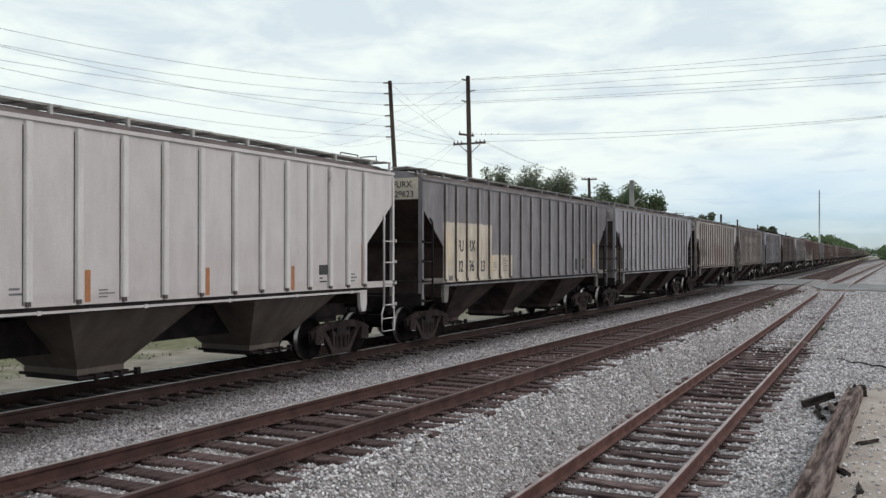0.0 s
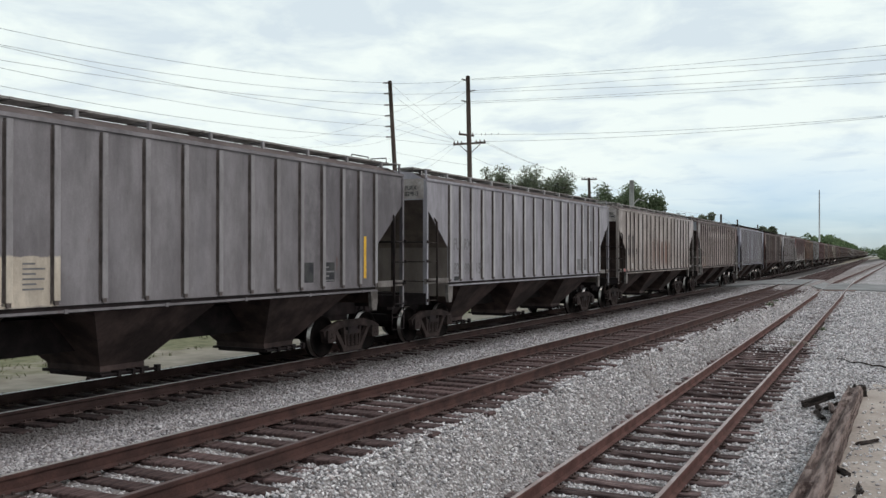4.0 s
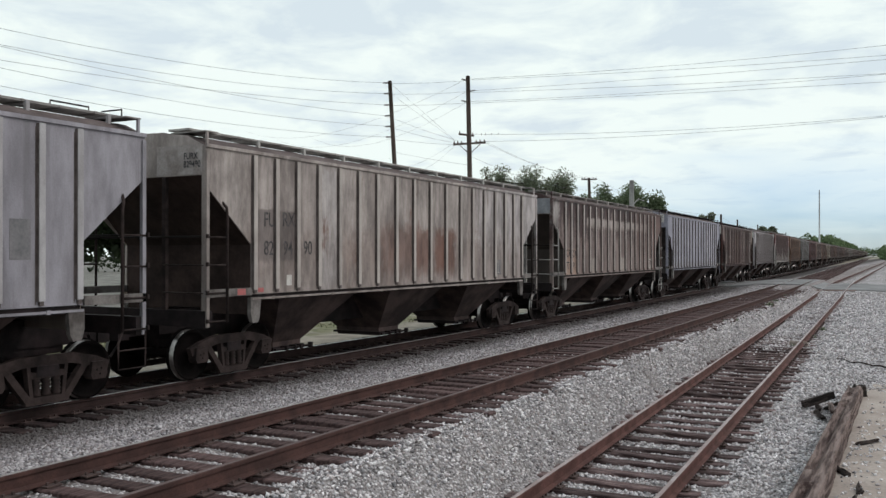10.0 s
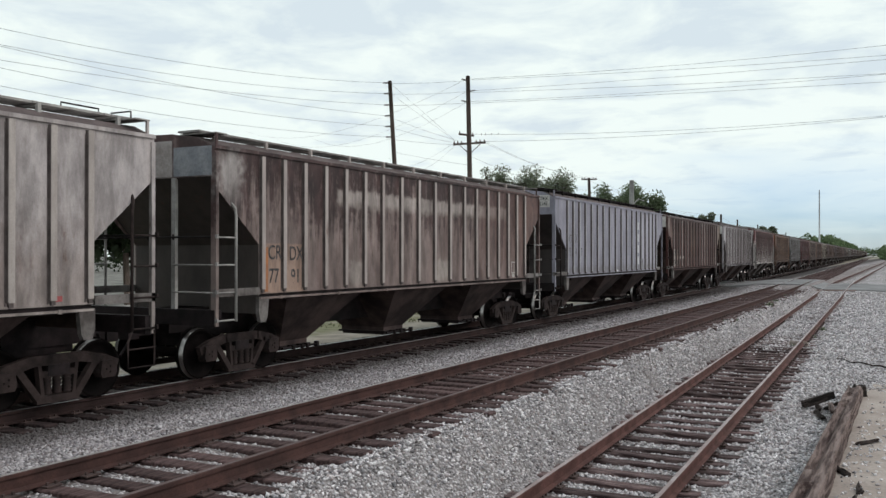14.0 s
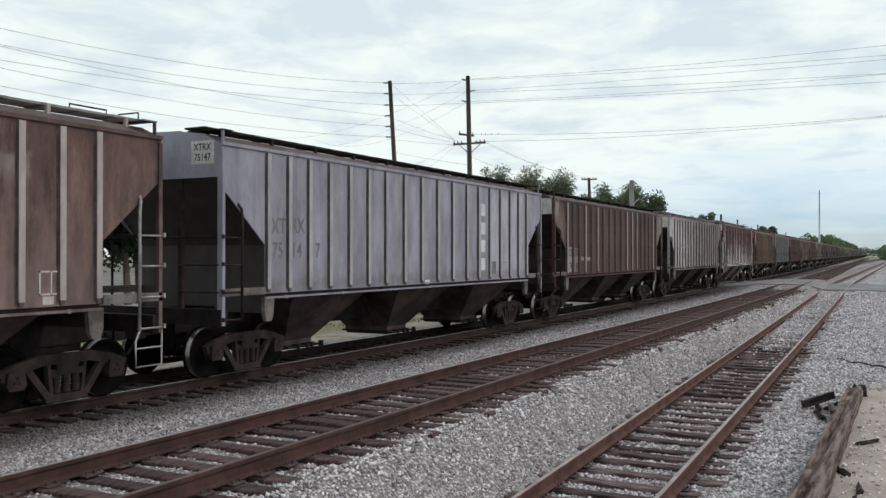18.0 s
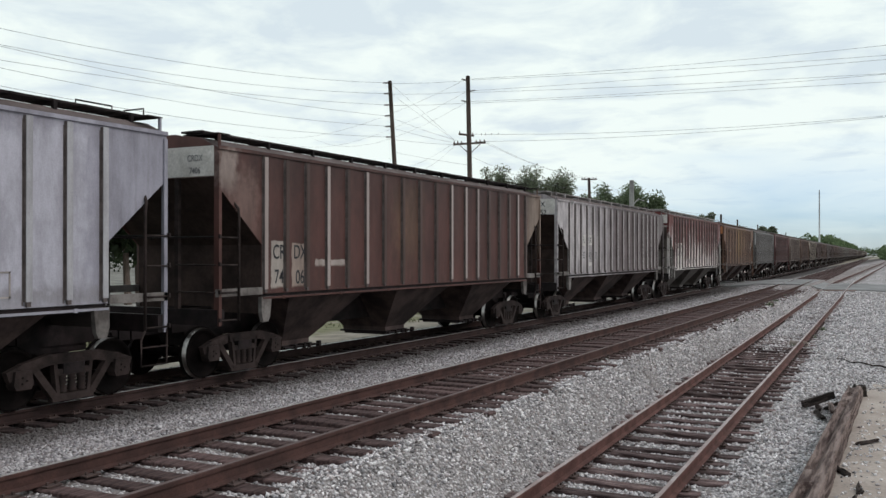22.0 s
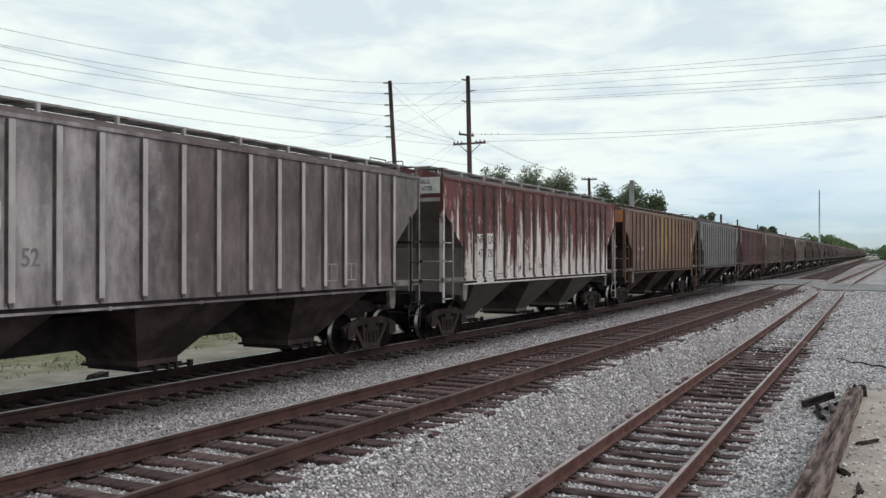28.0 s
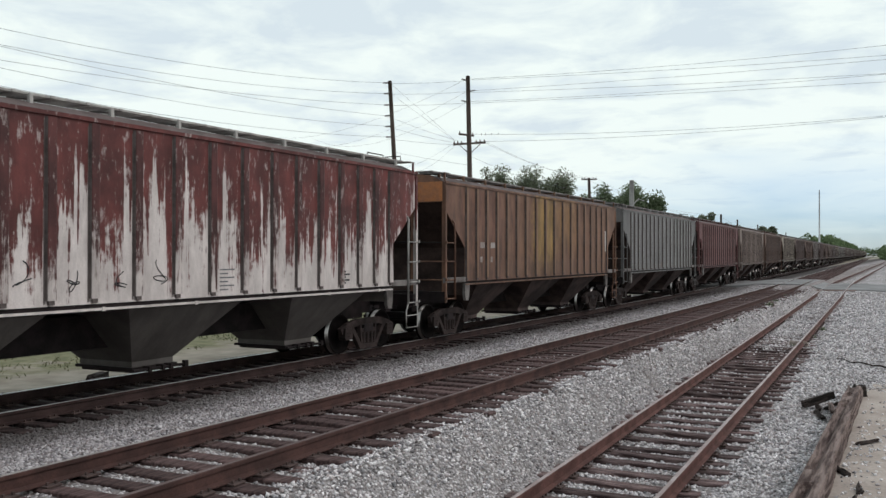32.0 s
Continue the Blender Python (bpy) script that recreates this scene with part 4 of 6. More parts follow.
def mixed_ribs(car):
    """Brown posts, some of them worn down to pale primer."""
    m = car_paint("brown_worn_ribs", car, (0.055, 0.032, 0.028), (0.085, 0.05, 0.042), 0.8, 0.1, grime=0.3, seed=37)
    nt = m.node_tree
    b = nt.nodes["Principled BSDF"]
    info = nt.nodes.new("ShaderNodeObjectInfo")
    old = b.inputs["Base Color"].links[0].from_socket
    col = mix_node(nt, math_node(nt, "MULTIPLY", ramp_node(nt, info.outputs["Random"], 0.36, 0.72), 0.8), old, (0.42, 0.35, 0.33))
    nt.links.new(col, b.inputs["Base Color"])
    return m


CREAM = (0.58, 0.50, 0.41)


def paint(name, *a, **k):
    return lambda car: car_paint(name, car, *a, **k)


def add_car(front, car):
    CARS.append((front, car))
    return car


def rib_tone(name, base, second, **k):
    return paint(name, base, second, 0.6, 0.05, grime=0.25, **k)


c_white = add_car(2.63, hopper_car("off-white steel covered hopper car with orange reflector strips", flank=False, step_paint="body", board_paint=M["ladder_pale"], paint=paint("off_white_car", (0.565, 0.52, 0.515), (0.50, 0.455, 0.45), 0.4, 0.0, grime=0.06, mottle=0.35, seed=1, patches=((-7.6, 7.6, SILL, 1.68, (0.40, 0.35, 0.335), 0.35, 0.06), (-0.5, 7.2, 1.6, 2.4, (0.46, 0.40, 0.385), 0.25, 0.25))),
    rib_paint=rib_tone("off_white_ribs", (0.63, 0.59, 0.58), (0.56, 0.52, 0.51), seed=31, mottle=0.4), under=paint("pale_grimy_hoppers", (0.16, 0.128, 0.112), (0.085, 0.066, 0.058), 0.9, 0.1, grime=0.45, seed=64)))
c_patch = add_car(19.20, hopper_car("dark grey covered hopper car with cream repainted lettering panels",
    paint("dark_grey_car", (0.165, 0.150, 0.160), (0.25, 0.23, 0.24), 0.8, 0.05, grime=0.3, seed=2,
          patches=((4.0, 7.9, 1.3, 4.2, (0.10, 0.088, 0.097), 0.75, 0.7), (-6.45, -3.50, SILL, 3.08, CREAM, 0.95), (-3.50, -2.05, SILL, 2.22, CREAM, 0.9))),
    rib_paint=rib_tone("dark_grey_ribs", (0.28, 0.26, 0.27), (0.22, 0.205, 0.21), seed=32, patches=((-6.45, -3.45, SILL, 3.08, CREAM, 0.95), (-3.45, -2.0, SILL, 2.22, CREAM, 0.9))),
    ladder_paint=M["dark_steel"]))
c_grey = add_car(35.56, hopper_car("light grey covered hopper car with faint lettering",
    paint("light_grey_car", (0.24, 0.225, 0.25), (0.355, 0.335, 0.365), 0.9, 0.02, grime=0.3, seed=3),
    rib_paint=rib_tone("light_grey_ribs", (0.42, 0.40, 0.405), (0.34, 0.32, 0.325), seed=33), ladder_paint=M["truck_steel"], end_paint=paint("brown_grey_end", (0.20, 0.165, 0.145), (0.12, 0.098, 0.086), 0.8, 0.1, grime=0.4, seed=62)))
c_pink = add_car(52.15, hopper_car("pinkish grey covered hopper car with rust blotches",
    paint("pinkish_grey_car", (0.41, 0.355, 0.33), (0.23, 0.19, 0.175), 0.9, 0.3, grime=0.4, mottle=1.7, seed=4,
          patches=((-7.0, 6.6, SILL, 2.75, (0.235, 0.18, 0.16), 0.55, 0.4), (-6.30, -5.05, 2.12, 3.08, (0.15, 0.122, 0.115), 0.8, 0.03), (-1.9, -0.4, 1.8, 2.9, (0.15, 0.07, 0.052), 0.6, 0.2), (-0.35, 0.55, 1.8, 2.85, (0.15, 0.065, 0.046), 0.75, 0.14), (0.7, 1.8, 1.75, 2.85, (0.145, 0.062, 0.042), 0.85, 0.12), (-4.2, -2.6, 1.9, 2.5, (0.16, 0.105, 0.085), 0.45, 0.3), (-4.30, -3.55, SILL, 4.0, (0.56, 0.53, 0.53), 0.4, 0.12), (3.2, 7.9, 2.2, 4.3, (0.52, 0.48, 0.485), 0.5, 0.5), (3.0, 5.2, 1.7, 2.6, (0.16, 0.115, 0.10), 0.4, 0.35))),
    rib_paint=rib_tone("pinkish_ribs", (0.46, 0.41, 0.38), (0.33, 0.28, 0.255), seed=34), board_paint=M["ladder_pale"], ladder_paint=M["truck_steel"]))
c_brown = add_car(68.78, hopper_car("brown covered hopper car with a pale faded band",
    paint("brown_grey_car", (0.29, 0.225, 0.205), (0.135, 0.090, 0.082), 0.9, 0.0, grime=0.35, mottle=1.7, seed=5, rust_line=(2.5, 3.7), rust_col=(0.042, 0.023, 0.022),
          patches=((-3.9, 5.2, 3.28, 3.60, (0.46, 0.40, 0.365), 0.75, 0.06), (-6.4, -5.0, SILL, 2.45, (0.36, 0.24, 0.18), 0.75), (-3.4, -2.9, 1.6, 2.1, (0.42, 0.37, 0.33), 0.6, 0.08), (0.6, 1.3, 1.6, 2.1, (0.42, 0.37, 0.33), 0.7, 0.08), (-7.5, -6.95, 3.3, 4.0, (0.46, 0.42, 0.40), 0.8, 0.2), (5.7, 7.3, 2.6, 3.9, (0.25, 0.14, 0.11), 0.5, 0.3), (3.0, 7.9, SILL, 4.3, (0.125, 0.068, 0.058), 0.6, 0.5))),
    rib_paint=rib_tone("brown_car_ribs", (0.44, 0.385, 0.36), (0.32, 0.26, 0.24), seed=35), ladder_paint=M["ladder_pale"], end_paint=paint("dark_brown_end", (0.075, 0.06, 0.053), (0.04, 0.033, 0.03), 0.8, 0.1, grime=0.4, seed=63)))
c_blue = add_car(85.42, hopper_car("bluish grey covered hopper car with white painted blocks", rise=0.08, board_paint=M["dark_steel"],
    paint=paint("bluish_grey_car", (0.335, 0.322, 0.378), (0.245, 0.235, 0.277), 0.9, 0.02, grime=0.3, seed=6,
          patches=((3.6, 6.0, SILL, 4.0, (0.47, 0.455, 0.515), 0.65, 0.2), (-6.4, 6.4, SILL, 1.75, (0.16, 0.145, 0.14), 0.6, 0.12))),
    rib_paint=rib_tone("bluish_ribs", (0.40, 0.39, 0.41), (0.33, 0.32, 0.34), seed=36), ladder_paint=M["truck_steel"], end_paint=paint("dark_blue_car_end", (0.075, 0.062, 0.06), (0.04, 0.034, 0.033), 0.8, 0.1, grime=0.4, seed=64)))
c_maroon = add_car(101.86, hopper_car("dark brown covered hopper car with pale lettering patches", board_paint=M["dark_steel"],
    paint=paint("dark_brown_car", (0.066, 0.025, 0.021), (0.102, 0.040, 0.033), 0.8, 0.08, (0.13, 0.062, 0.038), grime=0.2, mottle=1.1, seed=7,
          patches=((-6.15, -5.70, 1.62, 2.5, (0.45, 0.40, 0.36), 0.9), (-5.52, -5.0, 1.62, 2.46, (0.34, 0.27, 0.23), 0.8), (-4.75, -4.4, 2.02, 2.14, (0.42, 0.36, 0.33), 0.8), (-4.2, -3.65, 2.02, 2.14, (0.45, 0.39, 0.36), 0.85),
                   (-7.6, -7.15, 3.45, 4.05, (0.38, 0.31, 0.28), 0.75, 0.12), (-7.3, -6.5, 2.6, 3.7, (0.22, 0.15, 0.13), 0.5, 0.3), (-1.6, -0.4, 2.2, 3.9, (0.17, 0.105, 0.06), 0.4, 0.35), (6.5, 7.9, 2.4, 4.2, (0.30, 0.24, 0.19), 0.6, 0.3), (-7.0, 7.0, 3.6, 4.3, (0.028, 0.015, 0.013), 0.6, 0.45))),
    rib_paint=lambda car: mixed_ribs(car), ladder_paint=M["truck_steel"]))
c_streak = add_car(118.65, hopper_car("grey covered hopper car streaked with brown dirt",
    paint("streaked_grey_car", (0.285, 0.245, 0.255), (0.125, 0.10, 0.104), 1.0, 0.1, (0.11, 0.075, 0.065), grime=0.4, mottle=1.7, seed=8,
          patches=((-5.7, -5.12, 2.0, 2.95, (0.38, 0.345, 0.33), 0.7), (-3.6, -2.95, 2.0, 2.94, (0.30, 0.27, 0.26), 0.7), (-7.7, -1.5, SILL, 4.1, (0.42, 0.385, 0.395), 0.45, 0.9), (-7.7, -3.9, SILL, 4.1, (0.60, 0.56, 0.57), 0.5, 0.3), (-0.9, 7.9, 1.2, 4.3, (0.108, 0.078, 0.079), 0.85, 0.9), (6.2, 7.9, 2.9, 4.2, (0.16, 0.14, 0.135), 0.6, 0.35))),
    rib_paint=rib_tone("streaked_ribs", (0.43, 0.39, 0.39), (0.33, 0.295, 0.29), seed=38), ladder_paint=M["truck_steel"]))
c_rust = add_car(135.10, hopper_car("white covered hopper car with peeling paint and red rust", rise=0.11, rib_width=0.15,
    paint=paint("peeling_white_car", (0.60, 0.54, 0.52), (0.50, 0.44, 0.42), 0.5, 0.0, grime=0.08, seed=9, rust_line=(2.1, 2.65), rust_col=(0.080, 0.0205, 0.0185), peel=0.8), board_paint=M["ladder_pale"],
    rib_paint=paint("rusted_ribs", (0.52, 0.46, 0.44), (0.42, 0.36, 0.34), 0.6, 0.0, grime=0.1, seed=39, rust_line=(1.75, 2.4), rust_col=(0.050, 0.0145, 0.0135), mottle=1.4), end_paint=paint("grey_green_end", (0.18, 0.155, 0.143), (0.235, 0.205, 0.19), 0.8, 0.1, grime=0.35, seed=60),
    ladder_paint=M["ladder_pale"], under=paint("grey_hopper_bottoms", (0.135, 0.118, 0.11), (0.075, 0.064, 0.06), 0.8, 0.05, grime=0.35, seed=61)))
c_orange = add_car(151.80, hopper_car("faded orange-brown covered hopper car",
    paint("orange_brown_car", (0.135, 0.062, 0.042), (0.20, 0.105, 0.062), 0.9, 0.3, (0.075, 0.034, 0.027), grime=0.4, mottle=1.7, seed=10,
          patches=((-7.7, -3.0, SILL, 4.1, (0.17, 0.088, 0.064), 0.5, 0.8), (-1.4, 0.6, 1.9, 4.1, (0.34, 0.215, 0.065), 0.65, 0.35), (0.8, 2.6, 2.6, 4.1, (0.30, 0.17, 0.06), 0.5, 0.4), (-6.4, 6.4, SILL, 2.0, (0.10, 0.06, 0.045), 0.5, 0.3), (4.4, 7.6, 1.6, 4.1, (0.21, 0.12, 0.08), 0.5, 0.6))), rib_paint=rib_tone("orange_ribs", (0.22, 0.125, 0.08), (0.14, 0.078, 0.054), seed=40)))
add_car(168.1, hopper_car("slate grey covered hopper car", paint("slate_grey_car", (0.115, 0.110, 0.108), (0.18, 0.172, 0.168), 0.7, 0.03, grime=0.3, seed=11),
    rib_paint=rib_tone("slate_ribs", (0.33, 0.325, 0.32), (0.26, 0.255, 0.25), seed=41)))
FAR = [((0.105, 0.034, 0.036), (0.16, 0.07, 0.066), "maroon"), ((0.24, 0.18, 0.155), (0.17, 0.12, 0.10), "tan"), ((0.115, 0.062, 0.047), (0.16, 0.092, 0.066), "brown"),
       ((0.36, 0.31, 0.25), (0.25, 0.205, 0.17), "cream"), ((0.085, 0.05, 0.044), (0.135, 0.078, 0.064), "dark brown"), ((0.17, 0.14, 0.132), (0.115, 0.095, 0.09), "grey-brown"), ((0.33, 0.315, 0.30), (0.25, 0.235, 0.225), "pale grey")]
FAR_ORDER = [0, 1, 2, 3, 4, 2, 5, 4, 2, 1, 5, 3, 6, 6, 6, 2, 6, 1, 5, 6, 4, 2, 6, 3, 5, 1, 2, 6, 4, 5, 3, 6, 5, 6, 3, 1, 6, 2, 6, 3, 5, 6, 1, 3, 6, 2]
for j, kind in enumerate(FAR_ORDER):
    c1, c2, word = FAR[kind]
    add_car(184.4 + 16.4 * min(j, 2) + 16.6 * max(j - 2, 0), hopper_car(f"{word} covered hopper car far down the line", paint(word.replace(" ", "_") + "_far_car", c1, c2, 0.8, 0.1, grime=0.3, seed=20 + j), near=j < 3, ribs=17 if j < 6 else 9))


# ---- lettering and marks on the cars ----
def side_mark(car, y, z, w, h, material, name="painted_mark", label="", lift=0.0):
    bm = box(SIDE + 0.001 + lift, SIDE + 0.004 + lift, y - w / 2, y + w / 2, z - h / 2, z + h / 2)
    return part(name, bm, material, car, label)


def side_text(car, words, y, z, size, material, squeeze=1.0, bold=0.0):
    m = Matrix.Translation((SIDE + 0.006, y, z)) @ Matrix(((0, 0, 1, 0), (1, 0, 0, 0), (0, 1, 0, 0), (0, 0, 0, 1))) @ Matrix.Diagonal((squeeze, 1, 1, 1))
    return text_mesh(words, size, material, car, m, bold=bold)


def end_text(car, words, x, z, size, material, squeeze=1.0):
    m = Matrix.Translation((x, -HALF - 0.002, z)) @ Matrix(((1, 0, 0, 0), (0, 0, -1, 0), (0, 1, 0, 0), (0, 0, 0, 1))) @ Matrix.Diagonal((squeeze, 1, 1, 1))
    return text_mesh(words, size, material, car, m, bold=0.01 * size)


def end_panel(car, x0, x1, z0, z1, material, label="pale repainted end panel"):
    return part("end_panel", box(x0, x1, -HALF + 0.003, -HALF + 0.008, z0, z1), material, car, label)


def frame_mark(car, y, z, w, h, material, t=0.025):
    """An outlined box stencil with a bar inside."""
    bm = bmesh.new()
    for (ya, yb, za, zb) in ((y - w / 2, y + w / 2, z + h / 2 - t, z + h / 2), (y - w / 2, y + w / 2, z - h / 2, z - h / 2 + t), (y - w / 2, y - w / 2 + t, z - h / 2, z + h / 2),
                             (y + w / 2 - t, y + w / 2, z - h / 2, z + h / 2), (y - t / 2, y + t / 2, z - h / 2, z + h / 2)):
        add_box(bm, SIDE + 0.003, SIDE + 0.006, ya, yb, za, zb)
    return part("stencil_box", bm, material, car)


def bars(car, y, z, w, n, material, gap=0.07, h=0.03):
    """Small print that cannot be read: plain bars."""
    bm = bmesh.new()
    for k in range(n):
        ww = w * (0.7 + 0.3 * math.sin(3.1 * k + y))
        add_box(bm, SIDE + 0.003, SIDE + 0.005, y - w / 2, y - w / 2 + ww, z - gap * k - h / 2, z - gap * k + h / 2)
    return part("small_print", bm, material, car)


M["orange_mark"] = plain("orange_reflector_strip", (0.42, 0.17, 0.07), (0.33, 0.15, 0.08), 0.6, 0.0, 6.0, 30.0, 0.0)
M["yellow_mark"] = plain("yellow_reflector_strip", (0.72, 0.42, 0.04), (0.62, 0.36, 0.05), 0.5, 0.0, 6.0, 30.0, 0.0)
M["white_mark"] = plain("chalky_white_patch", (0.60, 0.57, 0.54), (0.48, 0.45, 0.42), 0.8, 0.0, 3.0, 25.0, 0.0)
M["dusty_mark"] = plain("dusty_grey_white_paint", (0.38, 0.34, 0.325), (0.26, 0.225, 0.21), 0.85, 0.0, 3.0, 25.0, 0.0)
M["grey_mark"] = plain("dull_grey_patch", (0.15, 0.145, 0.15), (0.20, 0.19, 0.195), 0.8, 0.0, 3.0, 25.0, 0.0)
M["blue_grey_mark"] = plain("dull_blue_grey_paint", (0.20, 0.205, 0.225), (0.27, 0.275, 0.29), 0.8, 0.0, 3.0, 25.0, 0.0)
M["red_mark"] = plain("faded_red_patch", (0.36, 0.10, 0.10), (0.45, 0.17, 0.16), 0.8, 0.0, 3.0, 25.0, 0.0)
M["cream_mark"] = plain("cream_patch", (0.58, 0.50, 0.42), (0.50, 0.43, 0.36), 0.8, 0.0, 3.0, 25.0, 0.0)

INK, WHITE = M["ink"], M["white_ink"]
# off-white car
for y, z, h in ((-1.09, 1.78, 0.48), (1.42, 1.78, 0.48), (3.80, 1.78, 0.48), (6.30, 2.02, 0.95)):
    side_mark(c_white, y, z, 0.10, h, M["orange_mark"], "reflector_strip", "faded orange reflector strip")
side_mark(c_white, 4.82, 1.93, 0.30, 0.20, INK, "stencil_block")
bars(c_white, 4.82, 1.76, 0.26, 2, INK)
bars(c_white, -0.72, 1.72, 0.34, 3, M["grey_mark"], 0.05, 0.02)
bars(c_white, -2.2, 1.78, 0.36, 2, M["grey_mark"])
bars(c_white, 5.95, 1.82, 0.4, 3, M["grey_mark"])
# dark grey car with cream panels
for words, y, z in (("FU", -5.46, 2.45), ("RX", -4.76, 2.46), ("82", -5.46, 1.91), ("96", -4.77, 1.91), ("23", -4.06, 1.90)):
    side_text(c_patch, words, y, z, 0.42, INK, 0.80, 0.006)
side_mark(c_patch, -6.20, 2.40, 0.08, 0.92, M["yellow_mark"], "reflector_strip", "yellow reflector strip")
side_mark(c_patch, -3.42, 1.96, 0.07, 0.46, M["yellow_mark"], "reflector_strip", "yellow reflector strip")
side_mark(c_patch, 5.95, 2.18, 0.10, 0.92, M["yellow_mark"], "reflector_strip", "yellow reflector strip")
bars(c_patch, -2.42, 2.12, 0.4, 6, M["grey_mark"], 0.07, 0.025)
bars(c_patch, -3.15, 2.0, 0.3, 4, M["grey_mark"], 0.07, 0.02)
side_mark(c_patch, -6.02, 1.62, 0.22, 0.13, M["grey_mark"], "stencil_block")
side_mark(c_patch, 3.86, 1.88, 0.34, 0.40, INK, "stencil_block")
side_mark(c_patch, 4.60, 1.88, 0.34, 0.40, INK, "stencil_block")
bars(c_patch, 4.60, 1.98, 0.3, 4, M["grey_mark"], 0.09, 0.03)
end_panel(c_patch, 0.28, 1.48, 3.615, 4.14, M["cream_mark"])
end_panel(c_patch, -1.5, -0.3, 3.615, 4.12, M["cream_mark"])
end_text(c_patch, "FURX", 1.03, 3.97, 0.22, INK)
end_text(c_patch, "829623", 1.03, 3.73, 0.22, INK)
# light grey car
for words, y, z in (("FU", -5.93, 2.50), ("RX", -5.28, 2.50), ("82", -5.94, 1.85), ("98", -5.30, 1.84), ("15", -4.58, 1.84)):
    side_text(c_grey, words, y, z, 0.42, M["grey_mark"], 0.78, 0.004)
side_mark(c_grey, -5.92, 1.60, 0.30, 0.12, INK, "stencil_block")
for y in (4.0, 4.70):
    side_mark(c_grey, y, 1.87, 0.38, 0.42, M["grey_mark"], "stencil_block")
side_mark(c_grey, 5.4, 2.45, 0.32, 0.55, M["grey_mark"], "stencil_block")
end_panel(c_grey, 0.74, 1.5, 3.63, 4.13, M["dusty_mark"], "dusty pale end panel")
end_text(c_grey, "FURX", 1.14, 3.90, 0.15, INK, 0.85)
end_text(c_grey, "829815", 1.17, 3.75, 0.15, INK, 0.85)
# pinkish car
for words, y, z in (("FU", -5.90, 2.88), ("RX", -5.32, 2.90), ("82", -5.92, 2.35), ("94", -5.34, 2.35), ("90", -4.70, 2.36)):
    side_text(c_pink, words, y, z, 0.38, M["faded_ink"], 0.78, 0.003)
side_mark(c_pink, -6.72, 1.575, 0.22, 0.11, M["red_mark"], "red_patch", "faded red paint patch", 0.031)
side_mark(c_pink, -6.15, 1.58, 0.16, 0.10, M["red_mark"], "red_patch")
side_mark(c_pink, 5.82, 1.62, 0.14, 0.08, M["red_mark"], "red_patch")
side_mark(c_pink, -5.30, 1.75, 0.16, 0.2, M["white_mark"], "chalk_spot")
side_mark(c_pink, 4.62, 1.87, 0.40, 0.42, M["grey_mark"], "stencil_block")
frame_mark(c_pink, 4.62, 1.87, 0.34, 0.34, M["dusty_mark"])
end_panel(c_pink, 0.45, 1.5, 3.62, 4.13, M["dusty_mark"], "dusty tan end panel")
end_text(c_pink, "FURX", 1.24, 3.93, 0.16, INK, 0.8)
end_text(c_pink, "829490", 1.27, 3.79, 0.16, INK, 0.8)
# brown car with a pale band
for words, y, z in (("CR", -5.97, 2.27), ("DX", -5.31, 2.25), ("77", -6.0, 1.83), ("91", -5.33, 1.81)):
    side_text(c_brown, words, y, z, 0.38, M["faded_ink"], 0.80, 0.004)
side_mark(c_brown, -6.22, 1.95, 0.10, 0.85, M["orange_mark"], "reflector_strip", "faded orange reflector strip")
frame_mark(c_brown, 5.55, 1.85, 0.40, 0.34, M["white_mark"])
side_mark(c_brown, 5.5, 1.60, 0.18, 0.12, M["white_mark"], "stencil_block")
end_panel(c_brown, 0.62, 1.5, 3.62, 4.13, M["blue_grey_mark"], "dull blue-grey end panel")
end_panel(c_brown, -0.1, 0.58, 3.62, 4.26, M["dusty_mark"], "dusty tan end panel")
# bluish car
for words, y, z in (("XT", -6.02, 2.77), ("RX", -5.42, 2.79), ("75", -6.05, 2.31), ("14", -5.46, 2.31), ("7", -4.76, 2.31)):
    side_text(c_blue, words, y, z, 0.42, M["grey_mark"], 0.80, 0.004)
for z in (3.49, 2.97, 2.48, 1.97):
    side_mark(c_blue, 3.18, z, 0.26, 0.33, WHITE, "painted_block", "white painted block")
side_mark(c_blue, -0.10, 1.56, 0.26, 0.10, WHITE, "stencil_block")
side_mark(c_blue, 3.9, 1.86, 0.32, 0.36, M["grey_mark"], "stencil_block")
frame_mark(c_blue, 4.62, 1.84, 0.36, 0.36, M["dusty_mark"])
end_panel(c_blue, 0.88, 1.40, 3.84, 4.25, M["white_mark"])
end_text(c_blue, "XTRX", 1.14, 4.13, 0.18, INK, 0.85)
end_text(c_blue, "75147", 1.14, 3.95, 0.18, INK, 0.85)
# dark brown car
for words, y, z in (("CR", -5.92, 2.28), ("DX", -5.26, 2.28), ("74", -5.92, 1.81), ("06", -5.26, 1.79)):
    side_text(c_maroon, words, y, z, 0.38, INK, 0.76, 0.003)
end_panel(c_maroon, 0.38, 1.48, 3.615, 4.14, M["white_mark"])
end_text(c_maroon, "CRDX", 1.05, 3.93, 0.16, M["grey_mark"], 0.8)
end_text(c_maroon, "7406", 1.05, 3.71, 0.16, M["grey_mark"], 0.8)
